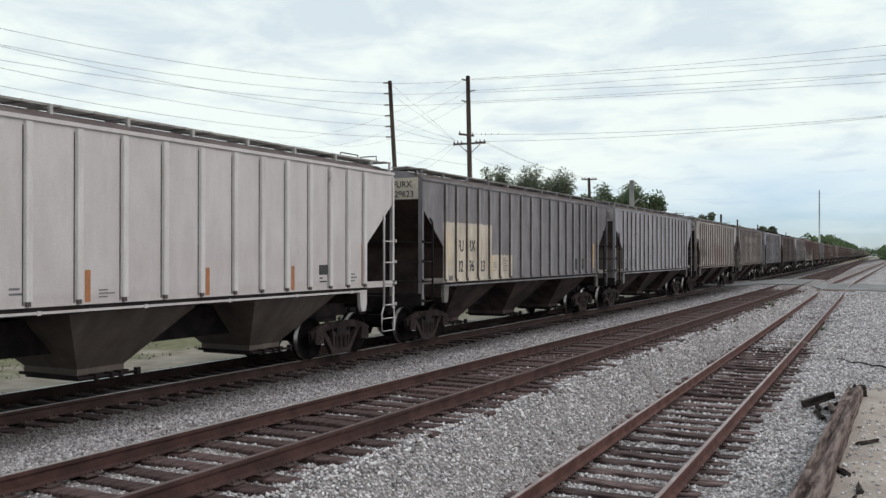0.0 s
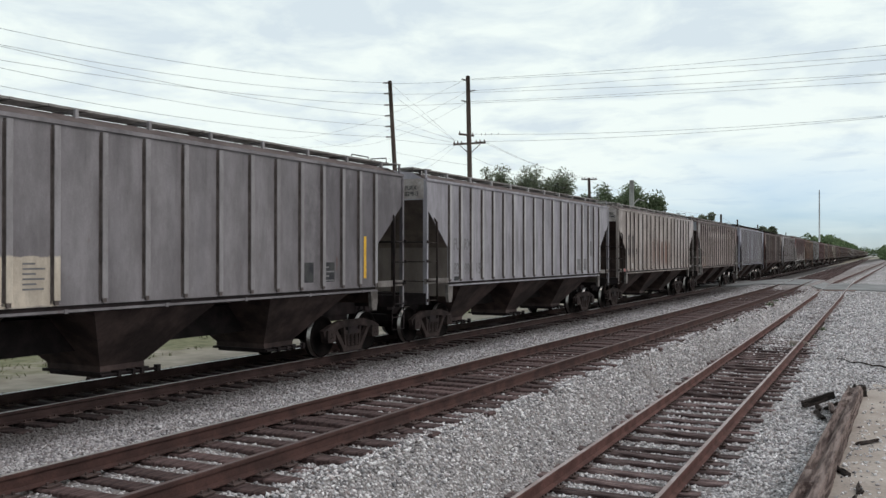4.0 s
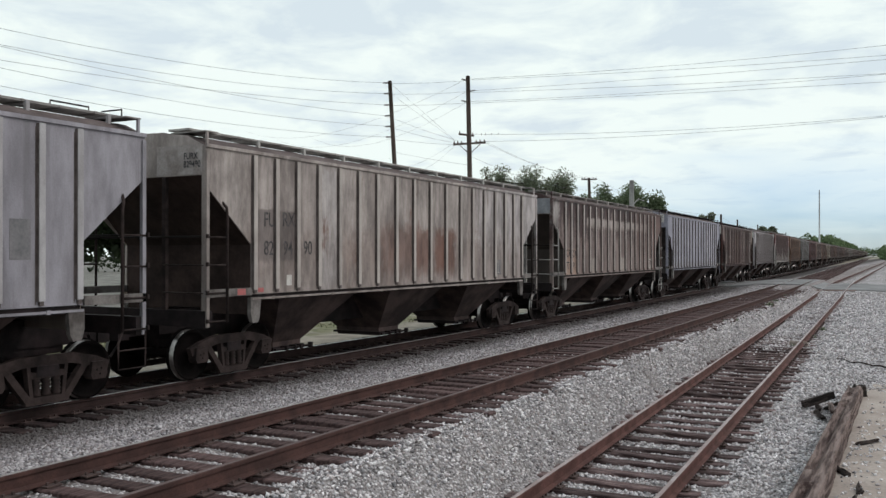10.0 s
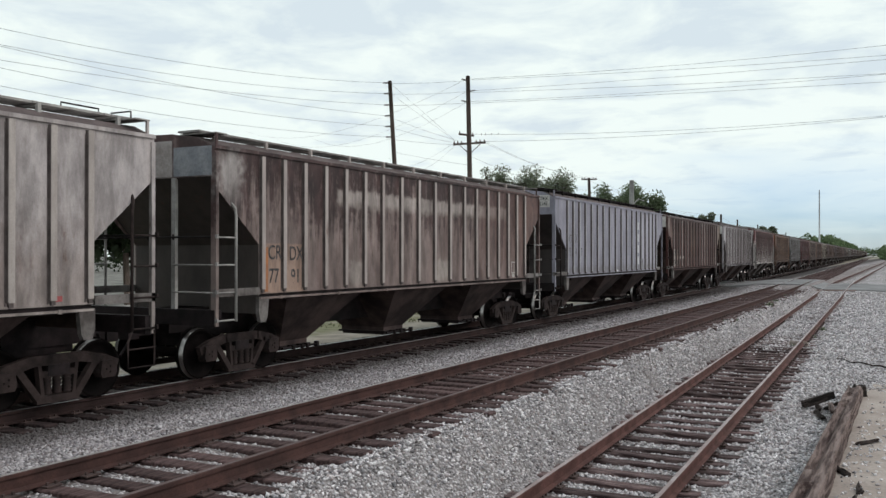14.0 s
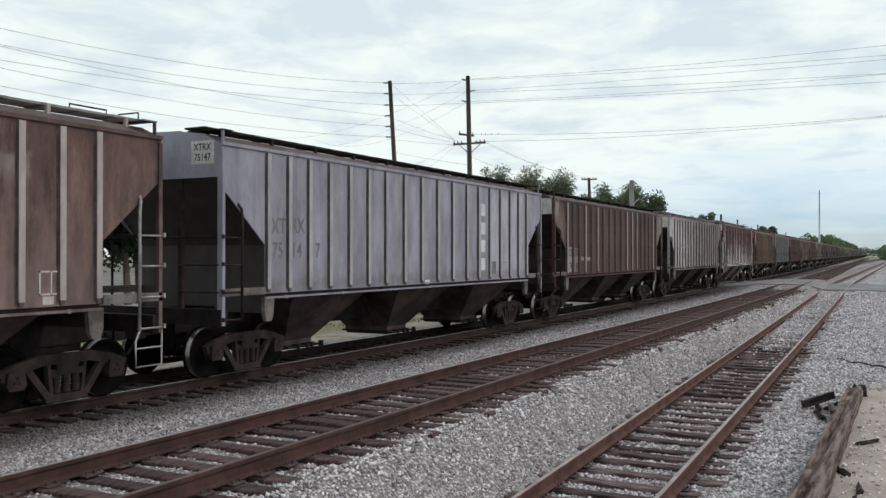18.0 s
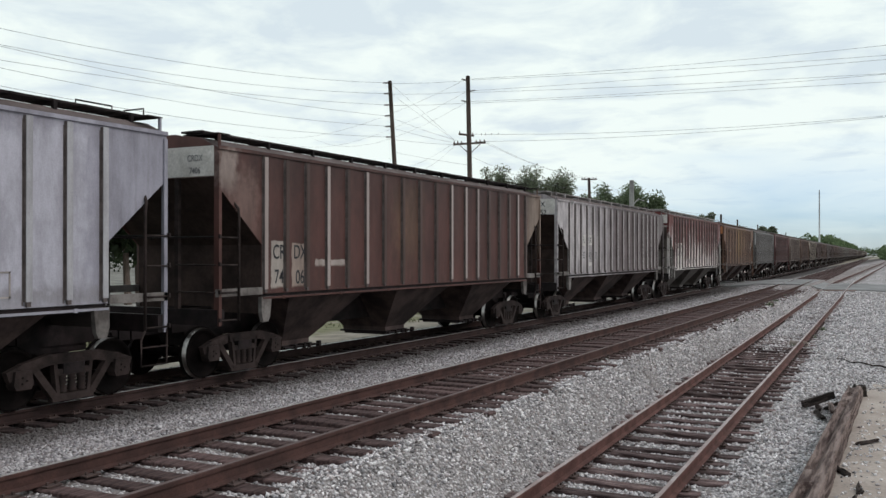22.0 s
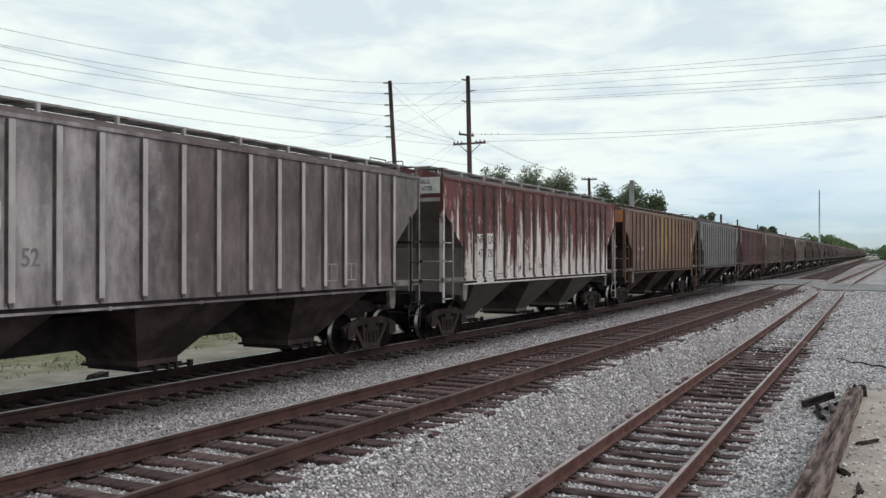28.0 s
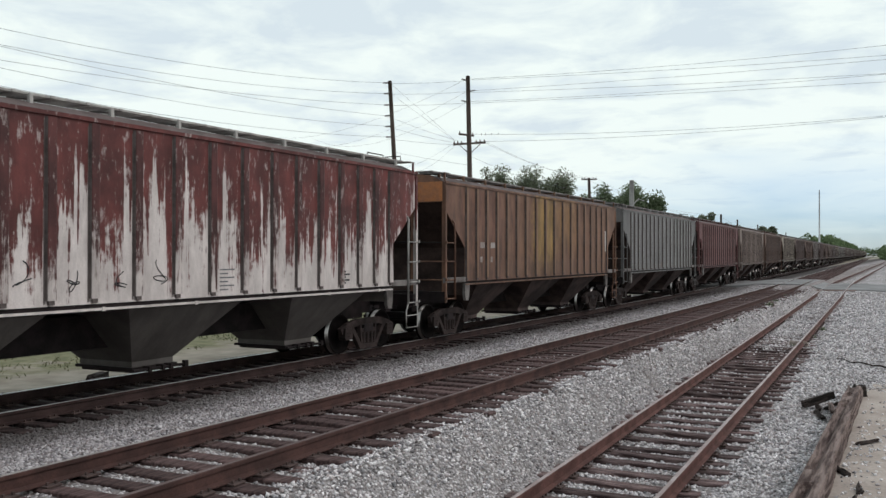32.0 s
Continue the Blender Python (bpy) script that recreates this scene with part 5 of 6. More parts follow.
# grey streaked car
side_mark(c_streak, -4.72, 2.75, 0.50, 0.40, M["white_mark"], "lettering_patch", "chalky white lettering patch")
side_mark(c_streak, -3.98, 2.77, 0.50, 0.36, M["white_mark"], "lettering_patch", "chalky white lettering patch")
for words, y, z in (("FU", -4.72, 2.76), ("RX", -3.98, 2.77), ("82", -4.74, 2.20), ("42", -4.0, 2.18), ("52", -3.28, 2.19)):
    side_text(c_streak, words, y, z, 0.36, M["grey_mark"], 0.82, 0.004)
side_mark(c_streak, -3.97, 1.88, 0.42, 0.12, M["white_mark"], "stencil_block")
for y in (3.88, 4.62):
    frame_mark(c_streak, y, 1.87, 0.42, 0.36, M["dusty_mark"], 0.02)
end_panel(c_streak, 0.3, 1.5, 3.62, 4.14, M["white_mark"])
end_text(c_streak, "FURX", 0.85, 3.95, 0.24, INK)
end_text(c_streak, "824252", 0.85, 3.67, 0.24, INK)
# peeling white car
side_mark(c_rust, -5.31, 2.12, 0.42, 1.38, M["white_mark"], "lettering_patch", "chalky white lettering patch")
side_mark(c_rust, -4.62, 2.14, 0.48, 1.40, M["white_mark"], "lettering_patch", "chalky white lettering patch")
for words, y, z in (("NR", -5.31, 2.65), ("LX", -4.62, 2.65), ("47", -5.31, 2.26), ("750", -4.62, 2.26)):
    side_text(c_rust, words, y, z, 0.33, M["faded_ink"], 0.86, 0.003)
bars(c_rust, -5.35, 1.76, 0.3, 3, M["grey_mark"], 0.11, 0.03)
bars(c_rust, -4.64, 1.76, 0.3, 3, M["grey_mark"], 0.11, 0.03)
bars(c_rust, -3.93, 1.68, 0.4, 2, M["grey_mark"], 0.08, 0.03)
bars(c_rust, 0.82, 1.98, 0.42, 6, M["grey_mark"], 0.07, 0.025)
bars(c_rust, 4.55, 1.88, 0.24, 5, INK, 0.06, 0.035)


def scribble(car, y, z, s, turns, seed):
    bm = bmesh.new()
    pts = [(SIDE + 0.01, y + s * math.sin(k * 0.55 + seed) * (0.4 + 0.02 * k), z + s * (1.2 - 0.085 * k) * math.cos(k * 0.32 * turns)) for k in range(22)]
    add_tube(bm, pts, 0.007, 4)
    part("scribble", bm, INK, car, "black spray-paint scribble")


for y, z, s, turns, seed in ((-3.28, 1.92, 0.20, 1.0, 0.0), (-2.45, 1.82, 0.16, 1.6, 1.0), (-1.6, 1.78, 0.17, 0.7, 2.2), (-0.79, 1.90, 0.22, 0.9, 4.0)):
    scribble(c_rust, y, z, s, turns, seed)
end_panel(c_rust, 0.1, 0.80, 3.83, 4.36, M["dusty_mark"], "dusty grey-white end panel")
end_panel(c_rust, 0.1, 1.5, 3.61, 3.71, M["dusty_mark"], "dusty grey-white end strip")
end_panel(c_rust, 0.82, 1.50, 3.82, 4.24, M["white_mark"], "white repainted end panel")
end_text(c_rust, "NRLX", 1.05, 4.12, 0.165, INK, 0.75)
end_text(c_rust, "47750", 1.12, 3.94, 0.165, INK, 0.75)
# orange and slate cars
for y in (-5.3, -4.6):
    bars(c_orange, y, 2.5, 0.3, 2, M["dusty_mark"], 0.4, 0.16)
side_mark(c_orange, 6.25, 2.75, 0.16, 0.8, M["white_mark"], "paint_patch", "pale paint patch at the end")
end_panel(c_orange, 0.3, 1.5, 3.62, 4.13, M["orange_mark"], "faded orange end panel")

# ---- ties, plates and ballast ----
TIE = {}


def tie_mesh(key, length, width, height, mat):
    if key not in TIE:
        bm = box(-length / 2, length / 2, -width / 2, width / 2, -height, 0.0, 0.012)
        me = bpy.data.meshes.new("tie")
        bm.to_mesh(me)
        bm.free()
        me.materials.append(mat)
        TIE[key] = me
    return TIE[key]


def plate_mesh():
    bm = box(-0.16, 0.16, -0.09, 0.09, 0.0, 0.02, 0.004)
    for (x, y) in ((-0.11, 0.05), (0.11, -0.05), (0.11, 0.05), (-0.11, -0.05)):
        add_box(bm, x - 0.012, x + 0.012, y - 0.012, y + 0.012, 0.02, 0.05)
    me = bpy.data.meshes.new("tie_plate")
    bm.to_mesh(me)
    bm.free()
    me.materials.append(M["plate"])
    return me


PLATE = plate_mesh()


def lay_ties(track, path, ztop, y0, y1, step, rng, length=2.6, mat="tie", ragged=0.1, plates_to=30.0, sink=0.0):
    y = y0
    n = 0
    while y < y1 and n < 300:
        kind = rng.randrange(4)
        me = tie_mesh(mat + str(kind), length + (-0.12, 0.0, 0.06, 0.16)[kind], (0.21, 0.23, 0.22, 0.24)[kind], 0.17, M[mat])
        ob = new("tie", me)
        ob.parent = track
        ob.matrix_basis = pose(path(y) + rng.uniform(-ragged, ragged), y, ztop(y) - 0.178 - sink * smooth(27, 33, y) - rng.uniform(0, 0.03), rng.uniform(-1, 1), rng.uniform(-0.6, 0.6), rng.uniform(-2.2, 2.2) * min(ragged, 0.12) * 10)
        if y < plates_to:
            for s in (-0.76, 0.76):
                pl = new("tie_plate", PLATE)
                pl.parent = track
                pl.matrix_basis = pose(path(y) + s, y, ztop(y) - 0.19)
        y += step * (rng.uniform(0.9, 1.1) if ragged < 0.1 else rng.uniform(0.72, 1.28))
        n += 1


rng = random.Random(7)
lay_ties(track_main, main_path, main_z, -4.0, 122, 0.43, rng, 2.62, "tie", 0.06, 34)
lay_ties(track_train, train_path, lambda y: 0.0, -4.0, 95, 0.43, rng, 2.62, "tie_dark", 0.06, 22)
lay_ties(track_spur, spur_x, spur_z, -6, 64, 0.57, rng, 2.5, "tie_spur", 0.22, 40, 0.055)


def far_ties(track, path, ztop, y0, y1, step, mat):
    """The ties that the camera never passes near, as one part."""
    bm = bmesh.new()
    y = y0
    while y < y1:
        add_box(bm, path(y) - 1.3, path(y) + 1.3, y - 0.12, y + 0.12, ztop(y) - 0.36, ztop(y) - 0.185)
        y += step
    ob = part("far_ties", bm, M[mat], track)
    ob["kind"] = "stuff"


far_ties(track_main, main_path, main_z, 122.5, 420, 0.6, "tie")
far_ties(track_train, train_path, lambda y: 0.0, 95.6, 300, 0.6, "tie_dark")


def on_track(x, y):
    """How far below the tie tops the stones lie, or None where a rail stands."""
    for path, dz in ((train_path, 0.0), (main_path, MAIN_Z)):
        if -1.3 < x - path(y) < 0.86:
            return True
    return abs(x - spur_x(y)) < 1.12


def scatter_stones():
    """Loose ballast: single broken stones over the gravel, thinning with distance."""
    r = np.random.RandomState(3)
    pts = []
    for (y0, y1, dens, size) in ((5.5, 12, 1200, 0.0205), (12, 18, 900, 0.0225), (18, 26, 520, 0.0265), (26, 40, 240, 0.0295), (40, 64, 95, 0.037)):
        x0, x1 = -14.6, 0.2
        n = int((x1 - x0) * (y1 - y0) * dens)
        xs, ys = r.uniform(x0, x1, n), r.uniform(y0, y1, n)
        ss = size * np.minimum(r.uniform(0.5, 1.2, n) * r.uniform(0.8, 1.6, n), 1.75)
        pts += list(zip(xs, ys, ss))
    keep = []
    for x, y, s in pts:
        # what the standing camera cannot see is left as plain ground
        fx, fy = x * math.cos(YAW) + y * math.sin(YAW), -x * math.sin(YAW) + y * math.cos(YAW)
        if abs(fx) > 0.56 * fy:
            continue
        k = noise.noise((x * 0.8, y * 0.8, 7.0))
        z = ground_z(x, y)
        if x > -0.8 and 6 < y < 22.6:
            z = max(z, -0.70)
        on = on_track(x, y)
        if on and r.rand() > ((0.80 - 0.28 * smooth(9, 14, y) + 0.5 * smooth(26, 34, y)) if x > -5.2 else 0.62 - 0.5 * smooth(17, 30, y)) + 0.6 * k:
            continue
        if x > -0.84 + 0.15 * k and 6 < y < 22.6 and (x > -0.3 or r.rand() > 0.05 + 0.2 * k):
            continue
        if abs(x - train_path(y)) < 1.6 and r.rand() < 0.4:
            continue
        z -= 0.012 if on and x < -5.2 else 0.0
        keep.append((x, y, z + s * r.uniform(-0.1, 0.5), s))
    P = np.array(keep)
    n = len(P)
    octa = np.array([(1, 0, 0), (0, 1, 0), (-1, 0, 0), (0, -1, 0), (0, 0, 1), (0, 0, -1)], float)
    tri = np.array([(0, 1, 4), (1, 2, 4), (2, 3, 4), (3, 0, 4), (1, 0, 5), (2, 1, 5), (3, 2, 5), (0, 3, 5)])
    V = octa[None] * r.uniform(0.65, 1.25, (n, 6, 1)) + r.uniform(-0.38, 0.38, (n, 6, 3))
    a = r.uniform(0, 2 * math.pi, n)
    b = r.uniform(-1.57, 1.57, n)
    ca, sa, cb, sb = np.cos(a), np.sin(a), np.cos(b), np.sin(b)
    x, y, z = V[..., 0], V[..., 1], V[..., 2]
    y, z = y * cb[:, None] - z * sb[:, None], y * sb[:, None] + z * cb[:, None]
    x, y = x * ca[:, None] - y * sa[:, None], x * sa[:, None] + y * ca[:, None]
    V = np.stack([x, y, z * 0.72], -1) * P[:, None, 3:4] + P[:, None, :3]
    F = (tri[None] + 6 * np.arange(n)[:, None, None]).reshape(-1, 3)
    me = bpy.data.meshes.new("ballast_stones")
    me.vertices.add(n * 6)
    me.vertices.foreach_set("co", V.reshape(-1))
    me.loops.add(len(F) * 3)
    me.loops.foreach_set("vertex_index", F.reshape(-1).astype(np.int32))
    me.polygons.add(len(F))
    me.polygons.foreach_set("loop_start", np.arange(0, len(F) * 3, 3, dtype=np.int32))
    me.update(calc_edges=True)
    me.materials.append(M["stone"])
    tagged(new("ballast_stones", me), "loose grey crushed stones between and beside the tracks", "ballast", kind="stuff")


scatter_stones()

# ---- level crossing ----


def make_crossing():
    xs = [-60, -40, -25, -18, -14.5, -13.6, -11.6, -10, -9.0, -8.2, -7.6, -6.6, -5.8, -5.2, -4.9, -3.7, -2.9, -1, 4, 12, 20, 60]
    road = tagged(thing("road"), "worn grey asphalt road over the level crossing", "road", kind="structure")
    bm = bmesh.new()
    rows = []
    for y in (CROSS_Y0, CROSS_Y0 + 2.0, (CROSS_Y0 + CROSS_Y1) / 2, CROSS_Y1 - 2.0, CROSS_Y1):
        rows.append([bm.verts.new((x, y, road_z(x, y) - 0.004)) for x in xs])
    for a, b in zip(rows, rows[1:]):
        for k in range(len(xs) - 1):
            bm.faces.new((a[k], a[k + 1], b[k + 1], b[k]))
    edge = [e for e in bm.edges if e.is_boundary]
    ext = bmesh.ops.extrude_edge_only(bm, edges=edge)
    for v in ext["geom"]:
        if isinstance(v, bmesh.types.BMVert):
            v.co.z -= 0.5
    part("road_surface", tidy(bm), M["asphalt"], road)
    for j, dx in enumerate((-1.05, -0.3, 0.3, 1.05)):
        yc = CROSS_Y0 - 1.0
        part("crossing_plank", box(spur_x(yc) + dx - 0.3, spur_x(yc) + dx + 0.3, CROSS_Y0 - 1.4, CROSS_Y0 + 0.02, spur_z(yc) - 0.14, spur_z(yc) - 0.02, 0.01), M["plank"], road, "weathered wooden crossing plank")


make_crossing()

# ---- yard edge: slab, old timber, sticks ----


def lumpy_beam(length, w, h, seed, cuts=26, rot=0.04, taper=0.0):
    """A split and rotten squared timber lying along y."""
    bm = bmesh.new()
    rings = []
    for j in range(cuts + 1):
        y = length * j / cuts
        ring = []
        for (u, v) in ((-1, 0), (-1, 0.55), (-0.82, 1), (-0.3, 1.02), (0.25, 1), (0.8, 0.98), (1, 0.6), (1, 0)):
            k = noise.noise((u * 3.1 + seed, y * 1.4, v * 2.7)) * rot * 2.2 + noise.noise((u * 9 + seed, y * 6, v * 9)) * rot
            gap = -0.12 * h / 0.3 if (u == -0.3 and noise.noise((seed, y * 0.9, 1.0)) > -0.1) else 0.0
            wd = w / 2 * (1 - taper * j / cuts)
            ring.append(bm.verts.new((u * wd + k, y, v * h + k * 0.8 + gap)))
        rings.append(ring)
    for a, b in zip(rings, rings[1:]):
        for k in range(8):
            bm.faces.new((a[k], a[(k + 1) % 8], b[(k + 1) % 8], b[k]))
    bm.faces.new(rings[0])
    bm.faces.new(rings[-1][::-1])
    return tidy(bm)


def make_yard():
    slab = tagged(thing("pavement"), "sandy concrete slab with cracks beside the spur track", "pavement", kind="structure")
    bm = bmesh.new()
    n = 30
    edge = []
    for j in range(n + 1):
        y = 6.0 + 15.2 * j / n
        edge.append((-0.86 + 0.04 * noise.noise((y * 0.9, 3.0, 0)) + 0.04 * noise.noise((y * 4, 1.0, 0)), y))
    outline = edge + [(6.0, 21.2), (6.0, 6.0)]
    add_prism(bm, outline, "z", -0.95, -0.70)
    part("slab", tidy(bm), M["slab"], slab)
    far = box(-0.82, 6.0, 21.25, 22.6, -0.95, -0.71, 0.02)
    part("slab", far, M["slab"], slab)
    log = tagged(thing("timber", pose(-1.06, 9.0, -0.76, 0, 0, -0.35)), "long grey rotten squared timber lying along the yard edge", "timber")
    part("beam", lumpy_beam(11.4, 0.35, 0.30, 1.0, 70, 0.012, 0.15), M["timber"], log)
    part("splinter", lumpy_beam(1.7, 0.08, 0.06, 5.0, 12, 0.015), M["timber"], log).matrix_basis = pose(-0.15, 7.9, 0.245, -4, 0, 6)
    stub = tagged(thing("rotten_stub", pose(-1.80, 18.5, -0.70, 17, 0, -58)), "black rotten piece of tie leaning on the timber", "timber")
    part("stub_wood", lumpy_beam(0.62, 0.13, 0.12, 9.0, 12, 0.03, -0.4), M["timber_dark"], stub)
    post = tagged(thing("rotten_stub", pose(-0.86, 20.4, -0.70, 0, 0, 20)), "black burnt stump of wood beside the slab", "timber")
    part("stub_wood", lumpy_beam(0.30, 0.20, 0.22, 13.0, 6, 0.04), M["timber_dark"], post)
    chip = tagged(thing("wood_block", pose(-2.85, 30.6, -0.68, 0, 0, 80)), "pale block of wood lying in the gravel", "wood")
    part("block", lumpy_beam(0.55, 0.2, 0.14, 17.0, 5, 0.02), M["slab"], chip)
    stick = tagged(thing("branch"), "thin dark dead branch on the gravel", "branch")
    bm = bmesh.new()
    pts = [(-1.77 + 1.5 * k / 8, 26.9 - 1.7 * k / 8 + 0.1 * math.sin(k * 1.7), -0.64 + 0.03 * math.sin(k * 2.3)) for k in range(9)]
    add_tube(bm, pts, 0.022, 5, radii=[0.012 + 0.002 * k for k in range(9)])
    part("stick", bm, M["timber_dark"], stick)
    old = tagged(thing("wood_block", pose(-16.9, 14.7, -0.80, 0, 0, 25)), "dark broken piece of tie on the sand behind the train", "wood")
    part("block", lumpy_beam(0.75, 0.24, 0.22, 21.0, 8, 0.02), M["timber_dark"], old)
    for (x, y, s) in ((-1.50, 18.3, 3.0), (-1.42, 18.5, 7.0), (-1.36, 17.4, 2.2), (-0.72, 13.0, 1.0), (-0.62, 11.4, 5.0), (-0.70, 15.2, 8.0), (-0.55, 12.1, 4.1)):
        sp = tagged(thing("wood_splinter", pose(x, y, -0.72 if x < -1 else -0.705, 6 if x < -1 else 0, 0, 40 - 9 * s)), "dark splinter of rotten wood on the gravel", "wood")
        part("splinter", lumpy_beam(0.5, 0.07, 0.05, s, 6, 0.02, 0.5), M["timber_dark"], sp)


make_yard()


def weed_clump(x, y, s, seed):
    r = random.Random(seed)
    w = tagged(thing("weed", pose(x, y, ground_z(x, y))), "small dark weed tuft growing in the ballast", "weed", "weeds in the ballast")
    bm = bmesh.new()
    for k in range(26):
        a, l = r.uniform(0, 6.28), s * r.uniform(0.5, 1.0)
        d = Vector((math.cos(a), math.sin(a), r.uniform(0.15, 0.9))).normalized() * l
        n = Vector((-math.sin(a), math.cos(a), 0)) * s * 0.10
        b0 = Vector((r.uniform(-0.3, 0.3) * s, r.uniform(-0.3, 0.3) * s, 0))
        vs = [bm.verts.new(b0 - n), bm.verts.new(b0 + n), bm.verts.new(b0 + d * 0.7 + n), bm.verts.new(b0 + d)]
        bm.faces.new(vs)
    part("blades", bm, M["leaf"], w)


for j, (x, y, s) in enumerate(((-5.3, 32.1, 0.20), (-5.5, 31.0, 0.14), (-5.45, 41.7, 0.34), (-5.6, 44.9, 0.26), (-6.05, 52.0, 0.3), (-6.2, 16.4, 0.12), (-3.0, 33.5, 0.28), (-2.9, 36.5, 0.3), (-3.2, 30.4, 0.2))):
    weed_clump(x, y, s, 40 + j)

# ---- poles and wires behind the train ----


def wooden_pole(label, top, base, r0, r1, name="utility_pole"):
    p = tagged(thing(name), label, "utility pole")
    bm = bmesh.new()
    top, base = Vector(top), Vector(base)
    pts = [base + (top - base) * (k / 6) for k in range(7)]
    add_tube(bm, pts, r0, 10, radii=[r0 + (r1 - r0) * k / 6 for k in range(7)])
    part("shaft", bm, M["pole"], p)
    return p


def insulator(parent, a, b):
    bm = bmesh.new()
    a, b = Vector(a), Vector(b)
    add_tube(bm, [a, b], 0.03, 6)
    for k in range(4):
        c = a + (b - a) * (0.35 + 0.18 * k)
        add_tube(bm, [c - (b - a).normalized() * 0.025, c + (b - a).normalized() * 0.02], 0.06, 8)
    part("insulator", bm, M["porcelain"], parent, "brown glazed insulator")


A_TOP, A_BASE = (-28.27, 47.22, 12.9), (-27.62, 47.65, -0.8)
B_TOP, B_BASE = (-25.32, 52.13, 13.8), (-25.10, 52.3, -0.8)
pole_a = wooden_pole("tall dark wooden utility pole, leaning, with side insulators", A_TOP, A_BASE, 0.17, 0.12)
pole_b = wooden_pole("tall dark wooden utility pole with crossarm and transformers wires", B_TOP, B_BASE, 0.19, 0.135)
along = Vector((0.887, 0.462, 0))
for (x, y, z) in ((-28.27, 47.24, 12.78), (-28.24, 47.25, 12.12), (-28.21, 47.26, 11.42), (-28.17, 47.28, 10.75), (-28.14, 47.30, 10.10), (-28.11, 47.32, 9.45)):
    insulator(pole_a, Vector((x, y, z)), Vector((x, y, z)) - along * 0.42)
for (z, s) in ((13.5, -1), (12.78, 1), (12.1, -1)):
    insulator(pole_b, (-25.30, 52.15, z), Vector((-25.30, 52.15, z + 0.1)) + along * 0.45 * s)


def crossarm(parent, centre, half, pins, tilt=0.0):
    c = Vector(centre)
    bm = bmesh.new()
    add_box(bm, -half, half, -0.06, 0.06, -0.06, 0.06)
    turn = Matrix.Translation(c) @ Matrix.Rotation(math.atan2(along.y, along.x), 4, "Z") @ Matrix.Rotation(tilt, 4, "Y")
    arm = part("crossarm", bm, M["pole"], parent)
    arm.matrix_basis = turn
    for u in pins:
        bm = bmesh.new()
        add_tube(bm, [(u, 0, 0.06), (u, 0, 0.2)], 0.045, 8, radii=[0.06, 0.03])
        part("pin_insulator", bm, M["porcelain"], arm)
    return arm


crossarm(pole_b, (-25.24, 52.2, 9.42), 1.05, (-0.98, -0.75, -0.5, 0.45, 0.7, 0.98), -0.06)
crossarm(pole_b, (-25.42, 52.1, 9.98), 0.5, (-0.45, 0.40), 0.12)
for s in (-1, 1):
    bm = bmesh.new()
    c = Vector((-25.24, 52.2, 8.75))
    add_tube(bm, [c, c + along * 0.7 * s + Vector((0, 0, 0.62))], 0.025, 5)
    part("brace", bm, M["pole"], pole_b)
pole_c = wooden_pole("short wooden utility pole with a crossarm", (-26.94, 81.76, 9.5), (-26.6, 81.95, -0.8), 0.17, 0.13)
crossarm(pole_c, (-26.92, 81.77, 9.35), 0.72, (-0.66, -0.4, 0.4, 0.66))
conc = tagged(thing("utility_pole"), "thick pale concrete pole beside the trees", "utility pole")
bm = bmesh.new()
add_tube(bm, [(-21.95, 78.72, -0.8), (-21.95, 78.72, 8.85)], 0.3, 10, radii=[0.24, 0.2])
part("shaft", bm, M["concrete_pole"], conc)
bm = bmesh.new()
add_tube(bm, [(-21.9, 78.72, 6.6), (-21.4, 79.0, 7.2), (-21.0, 79.3, 7.0)], 0.04, 6)
part("bracket_arm", bm, M["concrete_pole"], conc)
for (x, y, z) in ((-22.31, 123.64, 7.6), (-25.45, 155.82, 8.0), (-28.41, 199.4, 8.5), (-31.6, 276.6, 8.5)):
    wooden_pole("distant wooden utility pole behind the train", (x, y, z), (x, y, -0.8), 0.18, 0.13)
mast = tagged(thing("mast"), "tall slender grey steel mast far down the line", "mast")
bm = bmesh.new()
add_tube(bm, [(-19.44, 237.8, -0.8), (-19.44, 237.8, 18.0)], 0.2, 8, radii=[0.26, 0.12])
part("shaft", bm, M["steel_grey"], mast)

wires = tagged(thing("overhead_wires"), "thin grey sagging overhead power lines", "power line")


def wire(points, r=0.009):
    bm = bmesh.new()
    add_tube(bm, points, r, 4, cap=False)
    return part("wire", bm, M["wire"], wires)


def span(p, q, k2, k1, n=26, r=0.009):
    """A hanging wire from p toward q in plan; its height is p.z + k1 s + k2 s^2."""
    p, q = Vector(p), Vector(q)
    wire([(p.x + (q.x - p.x) * s, p.y + (q.y - p.y) * s, p.z + k1 * s + k2 * s * s) for s in (j / n for j in range(n + 1))], r)


